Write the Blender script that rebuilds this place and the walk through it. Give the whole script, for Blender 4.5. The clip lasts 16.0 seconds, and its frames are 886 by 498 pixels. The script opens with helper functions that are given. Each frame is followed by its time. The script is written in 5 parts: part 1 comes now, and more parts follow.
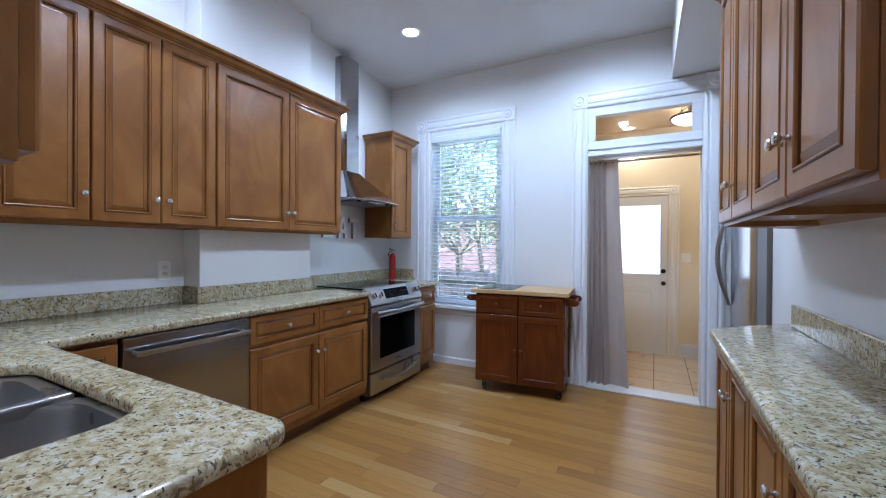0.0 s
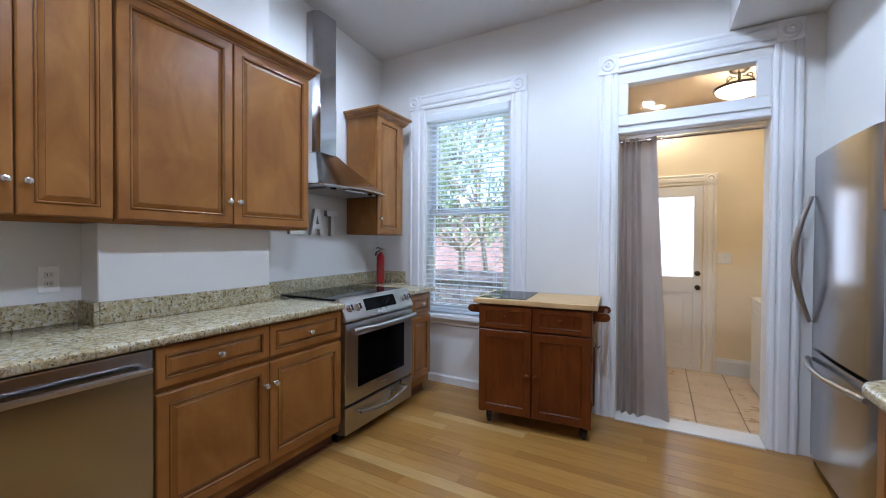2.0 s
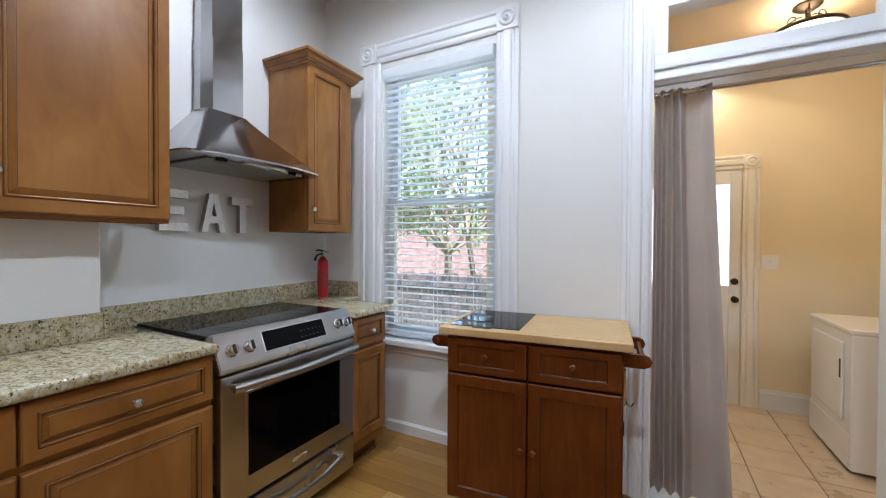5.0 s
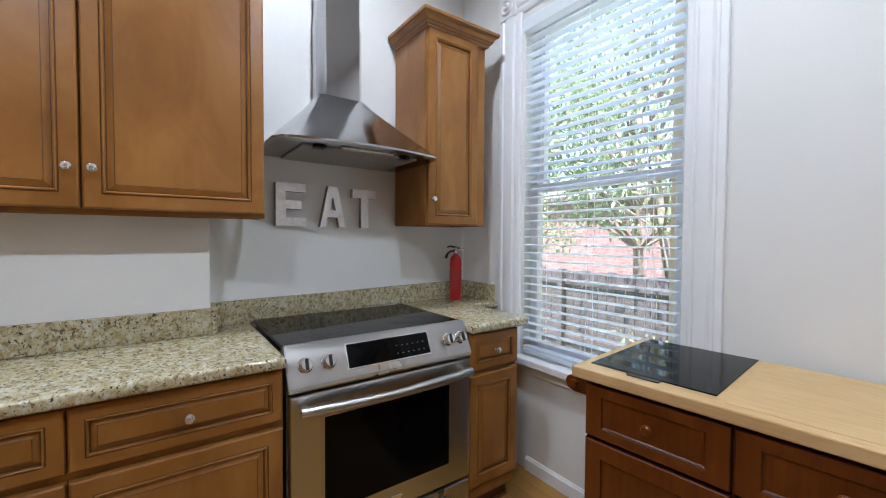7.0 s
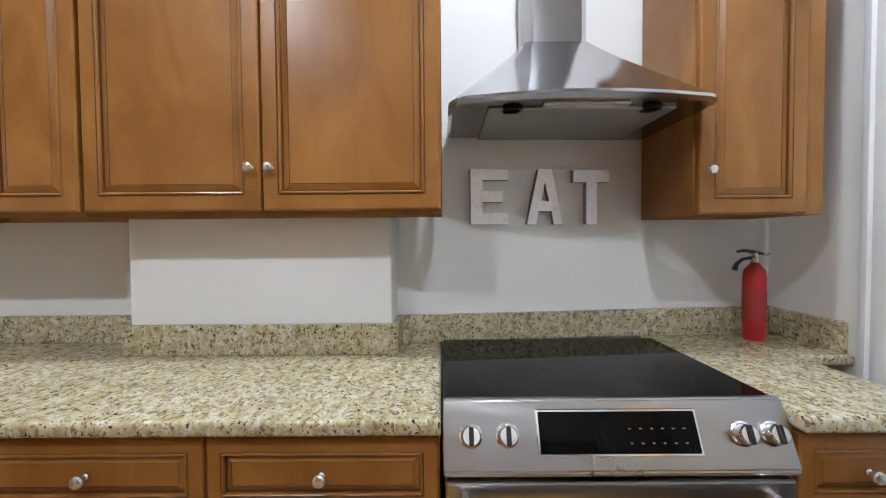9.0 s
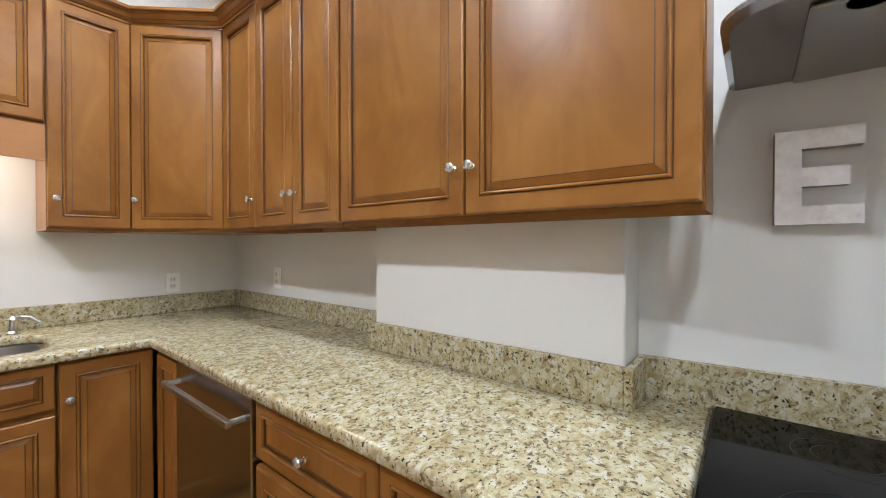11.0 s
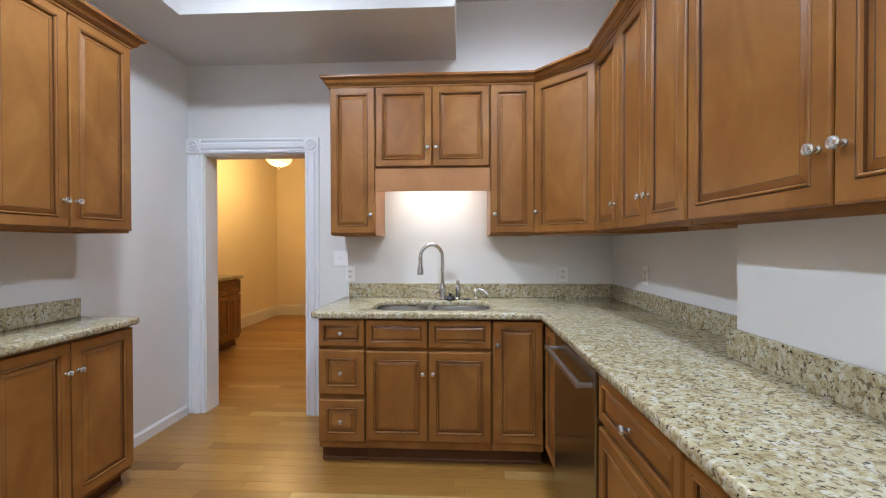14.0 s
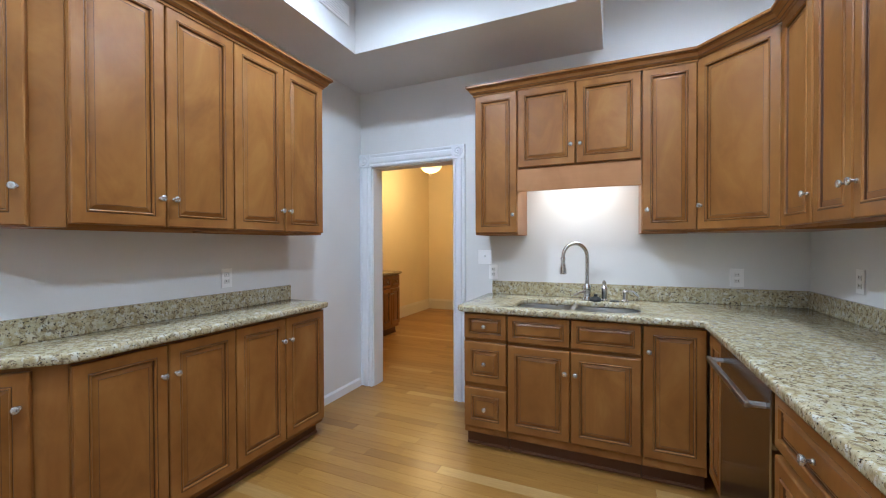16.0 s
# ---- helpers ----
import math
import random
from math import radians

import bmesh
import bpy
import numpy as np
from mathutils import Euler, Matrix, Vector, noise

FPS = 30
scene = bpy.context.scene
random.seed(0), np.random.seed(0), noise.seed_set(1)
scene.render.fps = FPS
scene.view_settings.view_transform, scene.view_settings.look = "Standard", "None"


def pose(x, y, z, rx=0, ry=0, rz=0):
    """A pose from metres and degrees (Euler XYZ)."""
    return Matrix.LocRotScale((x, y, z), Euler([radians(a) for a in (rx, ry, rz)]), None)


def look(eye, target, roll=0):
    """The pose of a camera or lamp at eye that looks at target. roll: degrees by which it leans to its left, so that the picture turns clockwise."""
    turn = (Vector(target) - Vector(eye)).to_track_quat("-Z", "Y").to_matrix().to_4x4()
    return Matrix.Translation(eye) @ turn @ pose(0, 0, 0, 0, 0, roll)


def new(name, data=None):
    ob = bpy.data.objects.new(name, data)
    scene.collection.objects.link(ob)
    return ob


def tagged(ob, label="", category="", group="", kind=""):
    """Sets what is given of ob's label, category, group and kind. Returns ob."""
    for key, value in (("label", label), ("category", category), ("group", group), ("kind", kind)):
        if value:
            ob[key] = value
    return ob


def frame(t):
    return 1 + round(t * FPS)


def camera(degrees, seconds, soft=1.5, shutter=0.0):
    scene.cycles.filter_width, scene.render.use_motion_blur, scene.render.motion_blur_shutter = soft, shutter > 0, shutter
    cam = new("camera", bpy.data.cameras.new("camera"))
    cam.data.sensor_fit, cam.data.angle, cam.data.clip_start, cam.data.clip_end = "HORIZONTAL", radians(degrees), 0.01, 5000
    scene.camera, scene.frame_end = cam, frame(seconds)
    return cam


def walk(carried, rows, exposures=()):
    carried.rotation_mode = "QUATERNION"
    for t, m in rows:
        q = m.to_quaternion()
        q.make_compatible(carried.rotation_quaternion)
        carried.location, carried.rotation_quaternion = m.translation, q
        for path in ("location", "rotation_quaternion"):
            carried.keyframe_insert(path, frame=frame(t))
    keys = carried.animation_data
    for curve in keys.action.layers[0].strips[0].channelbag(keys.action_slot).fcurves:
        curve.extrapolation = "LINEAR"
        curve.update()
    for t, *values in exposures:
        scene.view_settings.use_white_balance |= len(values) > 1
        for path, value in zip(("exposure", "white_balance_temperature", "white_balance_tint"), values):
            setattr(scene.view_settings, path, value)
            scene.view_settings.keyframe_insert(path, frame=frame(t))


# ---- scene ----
cam = camera(97.1, 16.0, soft=1.1)
PATH = [
    (0, (0.004, 0.185, 1.276), (-0.949, 1.943, 1.264), 0.4),
    (0.5, (-0.05, 0.319, 1.285), (-1.014, 2.071, 1.264), 0.4),
    (1, (-0.116, 0.487, 1.281), (-1.086, 2.236, 1.262), 0.2),
    (1.5, (-0.16, 0.621, 1.274), (-1.132, 2.368, 1.253), 0.3),
    (2, (-0.269, 0.813, 1.291), (-1.237, 2.562, 1.263), 0.4),
    (2.5, (-0.362, 0.98, 1.294), (-1.304, 2.743, 1.271), 0.5),
    (3, (-0.409, 1.108, 1.29), (-1.324, 2.886, 1.263), 0.5),
    (3.5, (-0.459, 1.303, 1.307), (-1.356, 3.09, 1.277), 0.5),
    (4, (-0.494, 1.452, 1.307), (-1.395, 3.237, 1.276), 0.6),
    (4.2, (-0.501, 1.503, 1.304), (-1.403, 3.288, 1.274), 0.6),
    (6.3, (-0.639, 2.162, 1.289), (-1.916, 3.7, 1.262), 0.4),
    (6.5, (-0.64, 2.211, 1.301), (-2.022, 3.656, 1.257), 0.7),
    (7, (-0.68, 2.339, 1.302), (-2.308, 3.5, 1.242), 0.3),
    (7.5, (-0.801, 2.444, 1.307), (-2.586, 3.343, 1.249), -0.1),
    (8, (-0.907, 2.524, 1.3), (-2.806, 3.149, 1.248), -0.3),
    (8.2, (-0.95, 2.558, 1.3), (-2.884, 3.063, 1.244), -0.4),
    (10.3, (-1.426, 2.729, 1.308), (-3.254, 1.918, 1.275), 0.0),
    (10.5, (-1.435, 2.729, 1.306), (-3.209, 1.806, 1.277), -0.0),
    (11, (-1.471, 2.729, 1.307), (-3.037, 1.485, 1.288), 0.0),
    (11.5, (-1.526, 2.75, 1.31), (-2.821, 1.226, 1.289), -0.0),
    (12, (-1.567, 2.778, 1.3), (-2.566, 1.045, 1.278), -0.1),
    (12.5, (-1.559, 2.824, 1.299), (-2.256, 0.949, 1.281), -0.1),
    (13, (-1.526, 2.913, 1.301), (-1.899, 0.948, 1.287), -0.1),
    (13.5, (-1.517, 2.976, 1.297), (-1.652, 0.98, 1.279), -0.1),
    (14, (-1.537, 2.989, 1.304), (-1.442, 0.991, 1.285), -0.1),
    (14.5, (-1.552, 3.016, 1.31), (-1.241, 1.04, 1.286), -0.1),
    (15, (-1.56, 3.037, 1.306), (-1.065, 1.099, 1.285), -0.1),
    (15.5, (-1.575, 3.054, 1.298), (-0.926, 1.163, 1.279), -0.1),
    (16, (-1.573, 3.07, 1.302), (-0.771, 1.238, 1.281), -0.2),
]
# seconds, stops, kelvin, tint: the clip's camera warms and brightens as it turns to the sink
EXPOSURES = [(0.0, 2.80, 5050, 15), (4.0, 2.78, 6000, 15), (7.5, 2.87, 6150, 15), (10.5, 3.33, 6500, 15), (12.0, 3.12, 6350, 15), (13.5, 3.08, 6050, 15), (16.0, 3.06, 5500, 12)]
walk(cam, [(t, look(eye, target, roll)) for t, eye, target, roll in PATH], EXPOSURES)

# ---- world and light ----
W, E_, N, S_ = -2.655, 0.59, 3.99, 0.03      # kitchen wall faces: west, east, north, south
W2 = -2.70                                   # west wall face behind the range
BREAST = -2.48                               # face of the chimney breast
CEIL, SOFFIT = 3.13, 2.70

world = bpy.data.worlds.new("world")
scene.world = world
world.use_nodes = True
wn = world.node_tree.nodes
sky = wn.new("ShaderNodeTexSky")
sky.sky_type, sky.sun_disc = "NISHITA", False
sky.sun_elevation, sky.sun_rotation = radians(66), radians(165)
wn["Background"].inputs[1].default_value = 0.15
world.node_tree.links.new(sky.outputs[0], wn["Background"].inputs[0])
sun = new("sun", bpy.data.lights.new("sun", "SUN"))
sun.data.energy, sun.data.angle, sun.data.color = 4.2, radians(0.5), (1, 0.95, 0.87)
sun.matrix_world = look((0, 0, 60), (-math.sin(radians(165)) * 10, -math.cos(radians(165)) * 10, 60 - 10 * math.tan(radians(66))))


def lamp(name, kind, at, watts, color, size=0.1, aim=None):
    ob = new(name, bpy.data.lights.new(name, kind))
    ob.data.energy, ob.data.color = watts, color
    if kind == "AREA":
        ob.data.shape, ob.data.size = "DISK", size
    else:
        ob.data.shadow_soft_size = size
    ob.matrix_world = look(at, aim) if aim else pose(*at)
    return ob


CANS = [(-1.87, 3.03), (-0.42, 3.12), (-2.00, 1.10), (-0.42, 1.50)]
for (cx, cy), watts in zip(CANS, (12.2, 13.2, 10.5, 16)):
    can = lamp("can_lamp", "SPOT", (cx, cy, CEIL - 0.015), watts, (0.85, 0.935, 1.0), 0.06, (cx, cy, 0))
    can.data.spot_size, can.data.spot_blend = radians(172), 0.7
lamp("laundry_lamp", "POINT", (0.32, 5.06, 2.60), 1.35, (1.0, 0.85, 0.60), 0.12)
lamp("laundry_can", "SPOT", (-0.31, 5.80, 2.80), 4.0, (1.0, 0.85, 0.60), 0.05, (-0.31, 5.80, 0)).data.spot_size = radians(140)
lamp("dining_lamp", "POINT", (1.07, -2.5, 2.36), 5.2, (1.0, 0.67, 0.28), 0.12)
under = new("under_cabinet_lamp", bpy.data.lights.new("under_cabinet_lamp", "AREA"))
under.data.shape, under.data.size, under.data.size_y, under.data.energy, under.data.color = "RECTANGLE", 0.5, 0.05, 0.48, (1.0, 0.94, 0.80)
under.matrix_world = pose(-1.34, 0.22, 1.80)

# ---- materials ----
def material(name, color=(0.8, 0.8, 0.8), rough=0.5, metal=0.0, spec=0.5):
    m = bpy.data.materials.new(name)
    m.use_nodes = True
    b = m.node_tree.nodes["Principled BSDF"]
    b.inputs["Base Color"].default_value = (*color, 1)
    b.inputs["Roughness"].default_value = rough
    b.inputs["Metallic"].default_value = metal
    b.inputs["Specular IOR Level"].default_value = spec
    return m


def nodes_of(m):
    t = m.node_tree
    return t.nodes, t.links, t.nodes["Principled BSDF"]


def add(m, kind, **inputs):
    n = m.node_tree.nodes.new(kind)
    for key, value in inputs.items():
        n.inputs[key.replace("_", " ")].default_value = value
    return n


def coords(m, scale=(1, 1, 1), shift=True):
    """Object coordinates, shifted at random for each object."""
    n, l, b = nodes_of(m)
    tc, mp = n.new("ShaderNodeTexCoord"), n.new("ShaderNodeMapping")
    mp.inputs["Scale"].default_value = scale
    l.new(tc.outputs["Object"], mp.inputs["Vector"])
    if shift:
        oi, mu = n.new("ShaderNodeObjectInfo"), n.new("ShaderNodeMath")
        mu.operation = "MULTIPLY"
        mu.inputs[1].default_value = 37.0
        l.new(oi.outputs["Random"], mu.inputs[0])
        l.new(mu.outputs[0], mp.inputs["Location"])
    return mp.outputs[0]


def ramp(m, source, stops, constant=False):
    n, l, b = nodes_of(m)
    r = n.new("ShaderNodeValToRGB")
    e = r.color_ramp.elements
    while len(e) < len(stops):
        e.new(0.5)
    for el, (p, c) in zip(e, stops):
        el.position, el.color = p, (*c, 1) if len(c) == 3 else c
    if constant:
        r.color_ramp.interpolation = "CONSTANT"
    l.new(source, r.inputs[0])
    return r.outputs[0]


def mix(m, fac, a, b_, mode="MIX"):
    n, l, b = nodes_of(m)
    x = n.new("ShaderNodeMix")
    x.data_type, x.blend_type = "RGBA", mode
    for sock, v in ((x.inputs[0], fac), (x.inputs[6], a), (x.inputs[7], b_)):
        if isinstance(v, (int, float)):
            sock.default_value = v
        elif isinstance(v, tuple):
            sock.default_value = (*v, 1)
        else:
            l.new(v, sock)
    return x.outputs[2]


def noise_tex(m, vec, scale, detail=3.0, rough=0.5, distortion=0.0):
    x = add(m, "ShaderNodeTexNoise", Scale=scale, Detail=detail, Roughness=rough, Distortion=distortion)
    m.node_tree.links.new(vec, x.inputs["Vector"])
    return x.outputs["Fac"]


def bump(m, height, strength=0.2, distance=0.002):
    n, l, b = nodes_of(m)
    x = add(m, "ShaderNodeBump", Strength=strength, Distance=distance)
    l.new(height, x.inputs["Height"])
    l.new(x.outputs[0], b.inputs["Normal"])


def base(m, socket):
    n, l, b = nodes_of(m)
    l.new(socket, b.inputs["Base Color"])


def roughness(m, source, lo, hi):
    n, l, b = nodes_of(m)
    x = add(m, "ShaderNodeMapRange")
    x.inputs[3].default_value, x.inputs[4].default_value = lo, hi
    l.new(source, x.inputs[0])
    l.new(x.outputs[0], b.inputs["Roughness"])


def wood(name, dark, mid, light, grain=(9, 9, 0.9), rough=0.33, contrast=0.55, streak=0.16):
    m = material(name, mid, rough, 0.0, 0.32)
    v = coords(m, grain)
    big = noise_tex(m, coords(m, (4.5, 4.5, 2.6)), 1.0, 4, 0.6, 0.8)
    fine = noise_tex(m, v, 5.0, 6, 0.62, 0.6)
    c1 = ramp(m, big, [(0.5 - contrast / 2, dark), (0.5, mid), (0.5 + contrast / 2, light)])
    c2 = ramp(m, fine, [(0.35, dark), (0.65, light)])
    base(m, mix(m, streak, c1, c2))
    roughness(m, fine, rough - 0.03, rough + 0.05)
    bump(m, fine, 0.03, 0.001)
    return m


def painted(name, color, rough=0.5, mottle=0.03, relief=0.12, scale=60):
    m = material(name, color, rough)
    v = coords(m, (1, 1, 1), False)
    big = noise_tex(m, v, 1.7, 3)
    dark = tuple(c * (1 - mottle * 2) for c in color)
    base(m, ramp(m, big, [(0.3, dark), (0.7, color)]))
    bump(m, noise_tex(m, v, scale, 2), relief, 0.001)
    return m


M_WALL = painted("wall_paint", (0.75, 0.755, 0.74), 0.55)
M_CEIL = painted("ceiling_paint", (0.68, 0.68, 0.665), 0.7)
M_TRIM = painted("trim_paint", (0.78, 0.80, 0.82), 0.32, 0.02, 0.06, 30)
M_YELLOW = painted("yellow_wall_paint", (0.85, 0.71, 0.45), 0.55)
M_LAUNDRY = painted("cream_wall_paint", (0.86, 0.745, 0.53), 0.55)
# laundry ceiling: its weak lighting is put into this tan colour
M_DIMCEIL = painted("dimmed_ceiling_paint", (0.60, 0.46, 0.31), 0.6)
M_LTRIM = painted("cream_white_trim_paint", (0.88, 0.84, 0.76), 0.35, 0.02, 0.06, 30)
M_CAB = wood("cabinet_maple", (0.202, 0.079, 0.0175), (0.265, 0.113, 0.0265), (0.337, 0.156, 0.041), rough=0.29, contrast=0.42, streak=0.04)
M_CABH = wood("cabinet_maple_horizontal", (0.202, 0.079, 0.0175), (0.265, 0.113, 0.0265), (0.337, 0.156, 0.041), (0.9, 9, 9), 0.29, 0.42, 0.04)
M_GLAZE = material("cabinet_glaze", (0.098, 0.038, 0.012), 0.35)
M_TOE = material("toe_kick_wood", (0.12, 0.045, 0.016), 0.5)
M_CART = wood("cart_stained_oak", (0.066, 0.0145, 0.0022), (0.118, 0.029, 0.0042), (0.17, 0.048, 0.0075), (11, 11, 0.8), 0.3, 0.5, 0.35)
# shadow of the cart's gaps and panel recesses, put in as dark colour
M_CARTLINE = material("cart_joint_painted_shade", (0.035, 0.010, 0.004), 0.5)
M_BUTCHER = wood("butcher_block", (0.45, 0.285, 0.12), (0.53, 0.355, 0.165), (0.60, 0.43, 0.22), (1.2, 24, 24), 0.42, 0.4, 0.5)
M_VALANCE = wood("valance_maple", (0.34, 0.155, 0.058), (0.40, 0.19, 0.074), (0.44, 0.22, 0.09), (0.9, 9, 9))


def plank_wood():
    m = material("oak_floor_plank", (0.45, 0.25, 0.09), 0.3)
    n, l, b = nodes_of(m)
    oi = n.new("ShaderNodeObjectInfo")
    isl = n.new("ShaderNodeNewGeometry")
    a = n.new("ShaderNodeMath")
    a.operation = "ADD"
    l.new(oi.outputs["Random"], a.inputs[0])
    l.new(isl.outputs["Random Per Island"], a.inputs[1])
    fr = n.new("ShaderNodeMath")
    fr.operation = "FRACT"
    l.new(a.outputs[0], fr.inputs[0])
    tone = ramp(m, fr.outputs[0], [(0.0, (0.22, 0.1056, 0.02436)), (0.10, (0.2948, 0.1478, 0.0336)), (0.45, (0.352, 0.1848, 0.042)), (0.80, (0.3828, 0.2094, 0.05124)), (0.92, (0.3784, 0.2156, 0.063)), (1.0, (0.4752, 0.308, 0.1134))])
    tc, mp = n.new("ShaderNodeTexCoord"), n.new("ShaderNodeMapping")
    mp.inputs["Scale"].default_value = (1.6, 24, 1)
    sh = n.new("ShaderNodeVectorMath")
    sh.operation = "MULTIPLY_ADD"
    cmb = n.new("ShaderNodeCombineXYZ")
    for k in range(3):
        l.new(fr.outputs[0], cmb.inputs[k])
    l.new(cmb.outputs[0], sh.inputs[0])
    sh.inputs[1].default_value = (91, 57, 33)
    l.new(tc.outputs["Object"], sh.inputs[2])
    l.new(sh.outputs[0], mp.inputs["Vector"])
    g = noise_tex(m, mp.outputs[0], 3.0, 6, 0.65, 1.2)
    grain = ramp(m, g, [(0.3, (0.62, 0.52, 0.42)), (0.6, (1, 1, 1))])
    base(m, mix(m, 0.55, tone, grain, "MULTIPLY"))
    roughness(m, g, 0.25, 0.36)
    bump(m, g, 0.06, 0.001)
    return m


M_PLANK = plank_wood()


def granite():
    m = material("speckled_granite", (0.4, 0.36, 0.26), 0.12)
    n, l, b = nodes_of(m)
    v = coords(m, (1, 1, 1), False)
    def layer(scale, detail, rough, stops, offset):
        mp = n.new("ShaderNodeMapping")
        mp.inputs["Location"].default_value = (offset, offset * 1.7, offset * 0.6)
        mp.inputs["Rotation"].default_value = (0.3, 0.2, offset)
        mp.inputs["Scale"].default_value = (1.0, 1.15, 1.0)
        l.new(v, mp.inputs["Vector"])
        return ramp(m, noise_tex(m, mp.outputs[0], scale, detail, rough, 0.45), stops)
    ground = layer(34, 6, 0.68, [(0.30, (0.29, 0.225, 0.105)), (0.43, (0.41, 0.35, 0.20)), (0.53, (0.50, 0.45, 0.295)), (0.66, (0.57, 0.54, 0.41))], 0.0)
    pale = layer(36, 4, 0.6, [(0.555, (0, 0, 0)), (0.60, (1, 1, 1))], 7.3)
    tan_ = layer(52, 4, 0.6, [(0.575, (0, 0, 0)), (0.635, (1, 1, 1))], 3.1)
    dark = layer(66, 4, 0.62, [(0.555, (0, 0, 0)), (0.605, (1, 1, 1))], 11.9)
    black = layer(105, 2, 0.5, [(0.63, (0, 0, 0)), (0.67, (1, 1, 1))], 5.7)
    clump = layer(16, 3, 0.55, [(0.36, (0.25, 0.25, 0.25)), (0.56, (1, 1, 1))], 2.2)
    dark = mix(m, 1.0, dark, clump, "MULTIPLY")
    c = mix(m, pale, ground, (0.57, 0.555, 0.455))
    c = mix(m, tan_, c, (0.27, 0.205, 0.105))
    c = mix(m, dark, c, (0.175, 0.135, 0.085))
    c = mix(m, black, c, (0.03, 0.026, 0.024))
    big = noise_tex(m, v, 6.0, 3)
    base(m, mix(m, 0.4, c, ramp(m, big, [(0.35, (0.68, 0.65, 0.55)), (0.65, (1, 1, 0.98))]), "MULTIPLY"))
    roughness(m, big, 0.09, 0.16)
    return m


M_GRANITE = granite()


def steel(name, color=(0.46, 0.455, 0.45), rough=0.28, along=(1, 1, 60), brush=0.7):
    m = material(name, color, rough, 1.0)
    m.node_tree.nodes["Principled BSDF"].inputs["Anisotropic"].default_value = brush
    g = noise_tex(m, coords(m, (2, 2, 2)), 2.0, 3)
    roughness(m, g, rough - 0.03, rough + 0.04)
    return m


M_STEEL = steel("brushed_steel")
M_SINK = steel("satin_sink_steel", (0.50, 0.50, 0.51), 0.28, brush=0.2)
M_DWSTEEL = steel("dishwasher_steel", (0.37, 0.38, 0.395), 0.20, brush=0.85)
M_STEEL_V = steel("brushed_steel_vertical", (0.56, 0.55, 0.54), 0.26, (60, 60, 1))
M_HOOD = steel("polished_hood_steel", (0.46, 0.46, 0.47), 0.14, (60, 60, 1), 0.2)
M_FRIDGE = steel("fridge_steel", (0.42, 0.43, 0.45), 0.18, (1, 1, 60), 0.3)
bump(M_FRIDGE, noise_tex(M_FRIDGE, coords(M_FRIDGE, (3, 3, 1.2)), 2.0, 2), 0.25, 0.004)
M_NICKEL = material("satin_nickel", (0.62, 0.61, 0.60), 0.24, 1.0)
M_CHROME = material("chrome", (0.75, 0.75, 0.76), 0.12, 1.0)
M_KNOB = material("pewter_glass_knob", (0.62, 0.61, 0.58), 0.18, 0.75)
M_BLACKGLASS = material("black_glass", (0.0022, 0.0022, 0.0025), 0.05, 0.0, 0.10)
M_BLACK = material("black_plastic", (0.015, 0.015, 0.015), 0.4)
M_DARK = material("dark_gap", (0.02, 0.018, 0.016), 0.6)
M_FILTER = steel("hood_filter", (0.40, 0.40, 0.385), 0.42)
M_UNDER = steel("darker_hood_underside", (0.30, 0.29, 0.28), 0.20, brush=0.0)
M_WHITE = material("white_plastic", (0.88, 0.88, 0.87), 0.3)
M_MARK = material("printed_grey_mark", (0.12, 0.12, 0.125), 0.5)
M_SOCKET = material("grey_white_plastic", (0.76, 0.76, 0.74), 0.35)
M_ENAMEL = painted("white_enamel", (0.82, 0.81, 0.78), 0.22, 0.01, 0.0)
def slat_mat():
    m = material("white_blind_slat", (0.90, 0.93, 0.97), 0.42)
    n, l, b = nodes_of(m)
    tr, mx = n.new("ShaderNodeBsdfTranslucent"), n.new("ShaderNodeMixShader")
    tr.inputs["Color"].default_value = (0.92, 0.96, 1.0, 1)
    mx.inputs[0].default_value = 0.6
    l.new(b.outputs[0], mx.inputs[1])
    l.new(tr.outputs[0], mx.inputs[2])
    l.new(mx.outputs[0], n["Material Output"].inputs[0])
    return m


M_SLAT = slat_mat()
M_RED = painted("red_enamel", (0.42, 0.012, 0.014), 0.28, 0.05, 0.0)
M_LABEL = painted("faded_red_label", (0.40, 0.03, 0.03), 0.5, 0.2, 0.0)
M_BRASS = material("dark_bronze", (0.06, 0.045, 0.03), 0.38, 0.9)
M_RUBBER = material("black_rubber", (0.012, 0.012, 0.012), 0.6)
M_MARBLE = painted("marble_threshold", (0.72, 0.71, 0.68), 0.3, 0.08, 0.05, 40)


def galvanized():
    m = material("weathered_galvanized_tin", (0.9, 0.9, 0.9), 0.40, 0.45)
    v = coords(m, (1, 1, 1))
    a = noise_tex(m, v, 14, 5, 0.7)
    c = noise_tex(m, v, 55, 3)
    base(m, mix(m, 0.35, ramp(m, a, [(0.28, (0.66, 0.66, 0.67)), (0.42, (0.90, 0.90, 0.92)), (0.6, (0.97, 0.97, 0.98))]), ramp(m, c, [(0.3, (0.66, 0.65, 0.64)), (0.7, (0.95, 0.95, 0.95))])))
    roughness(m, a, 0.3, 0.6)
    return m


M_TIN = galvanized()
# letter sides: shading is coloured in, darker than the tin fronts
M_TINSIDE = painted("shaded_tin_edge", (0.42, 0.42, 0.43), 0.5, 0.2, 0.1)


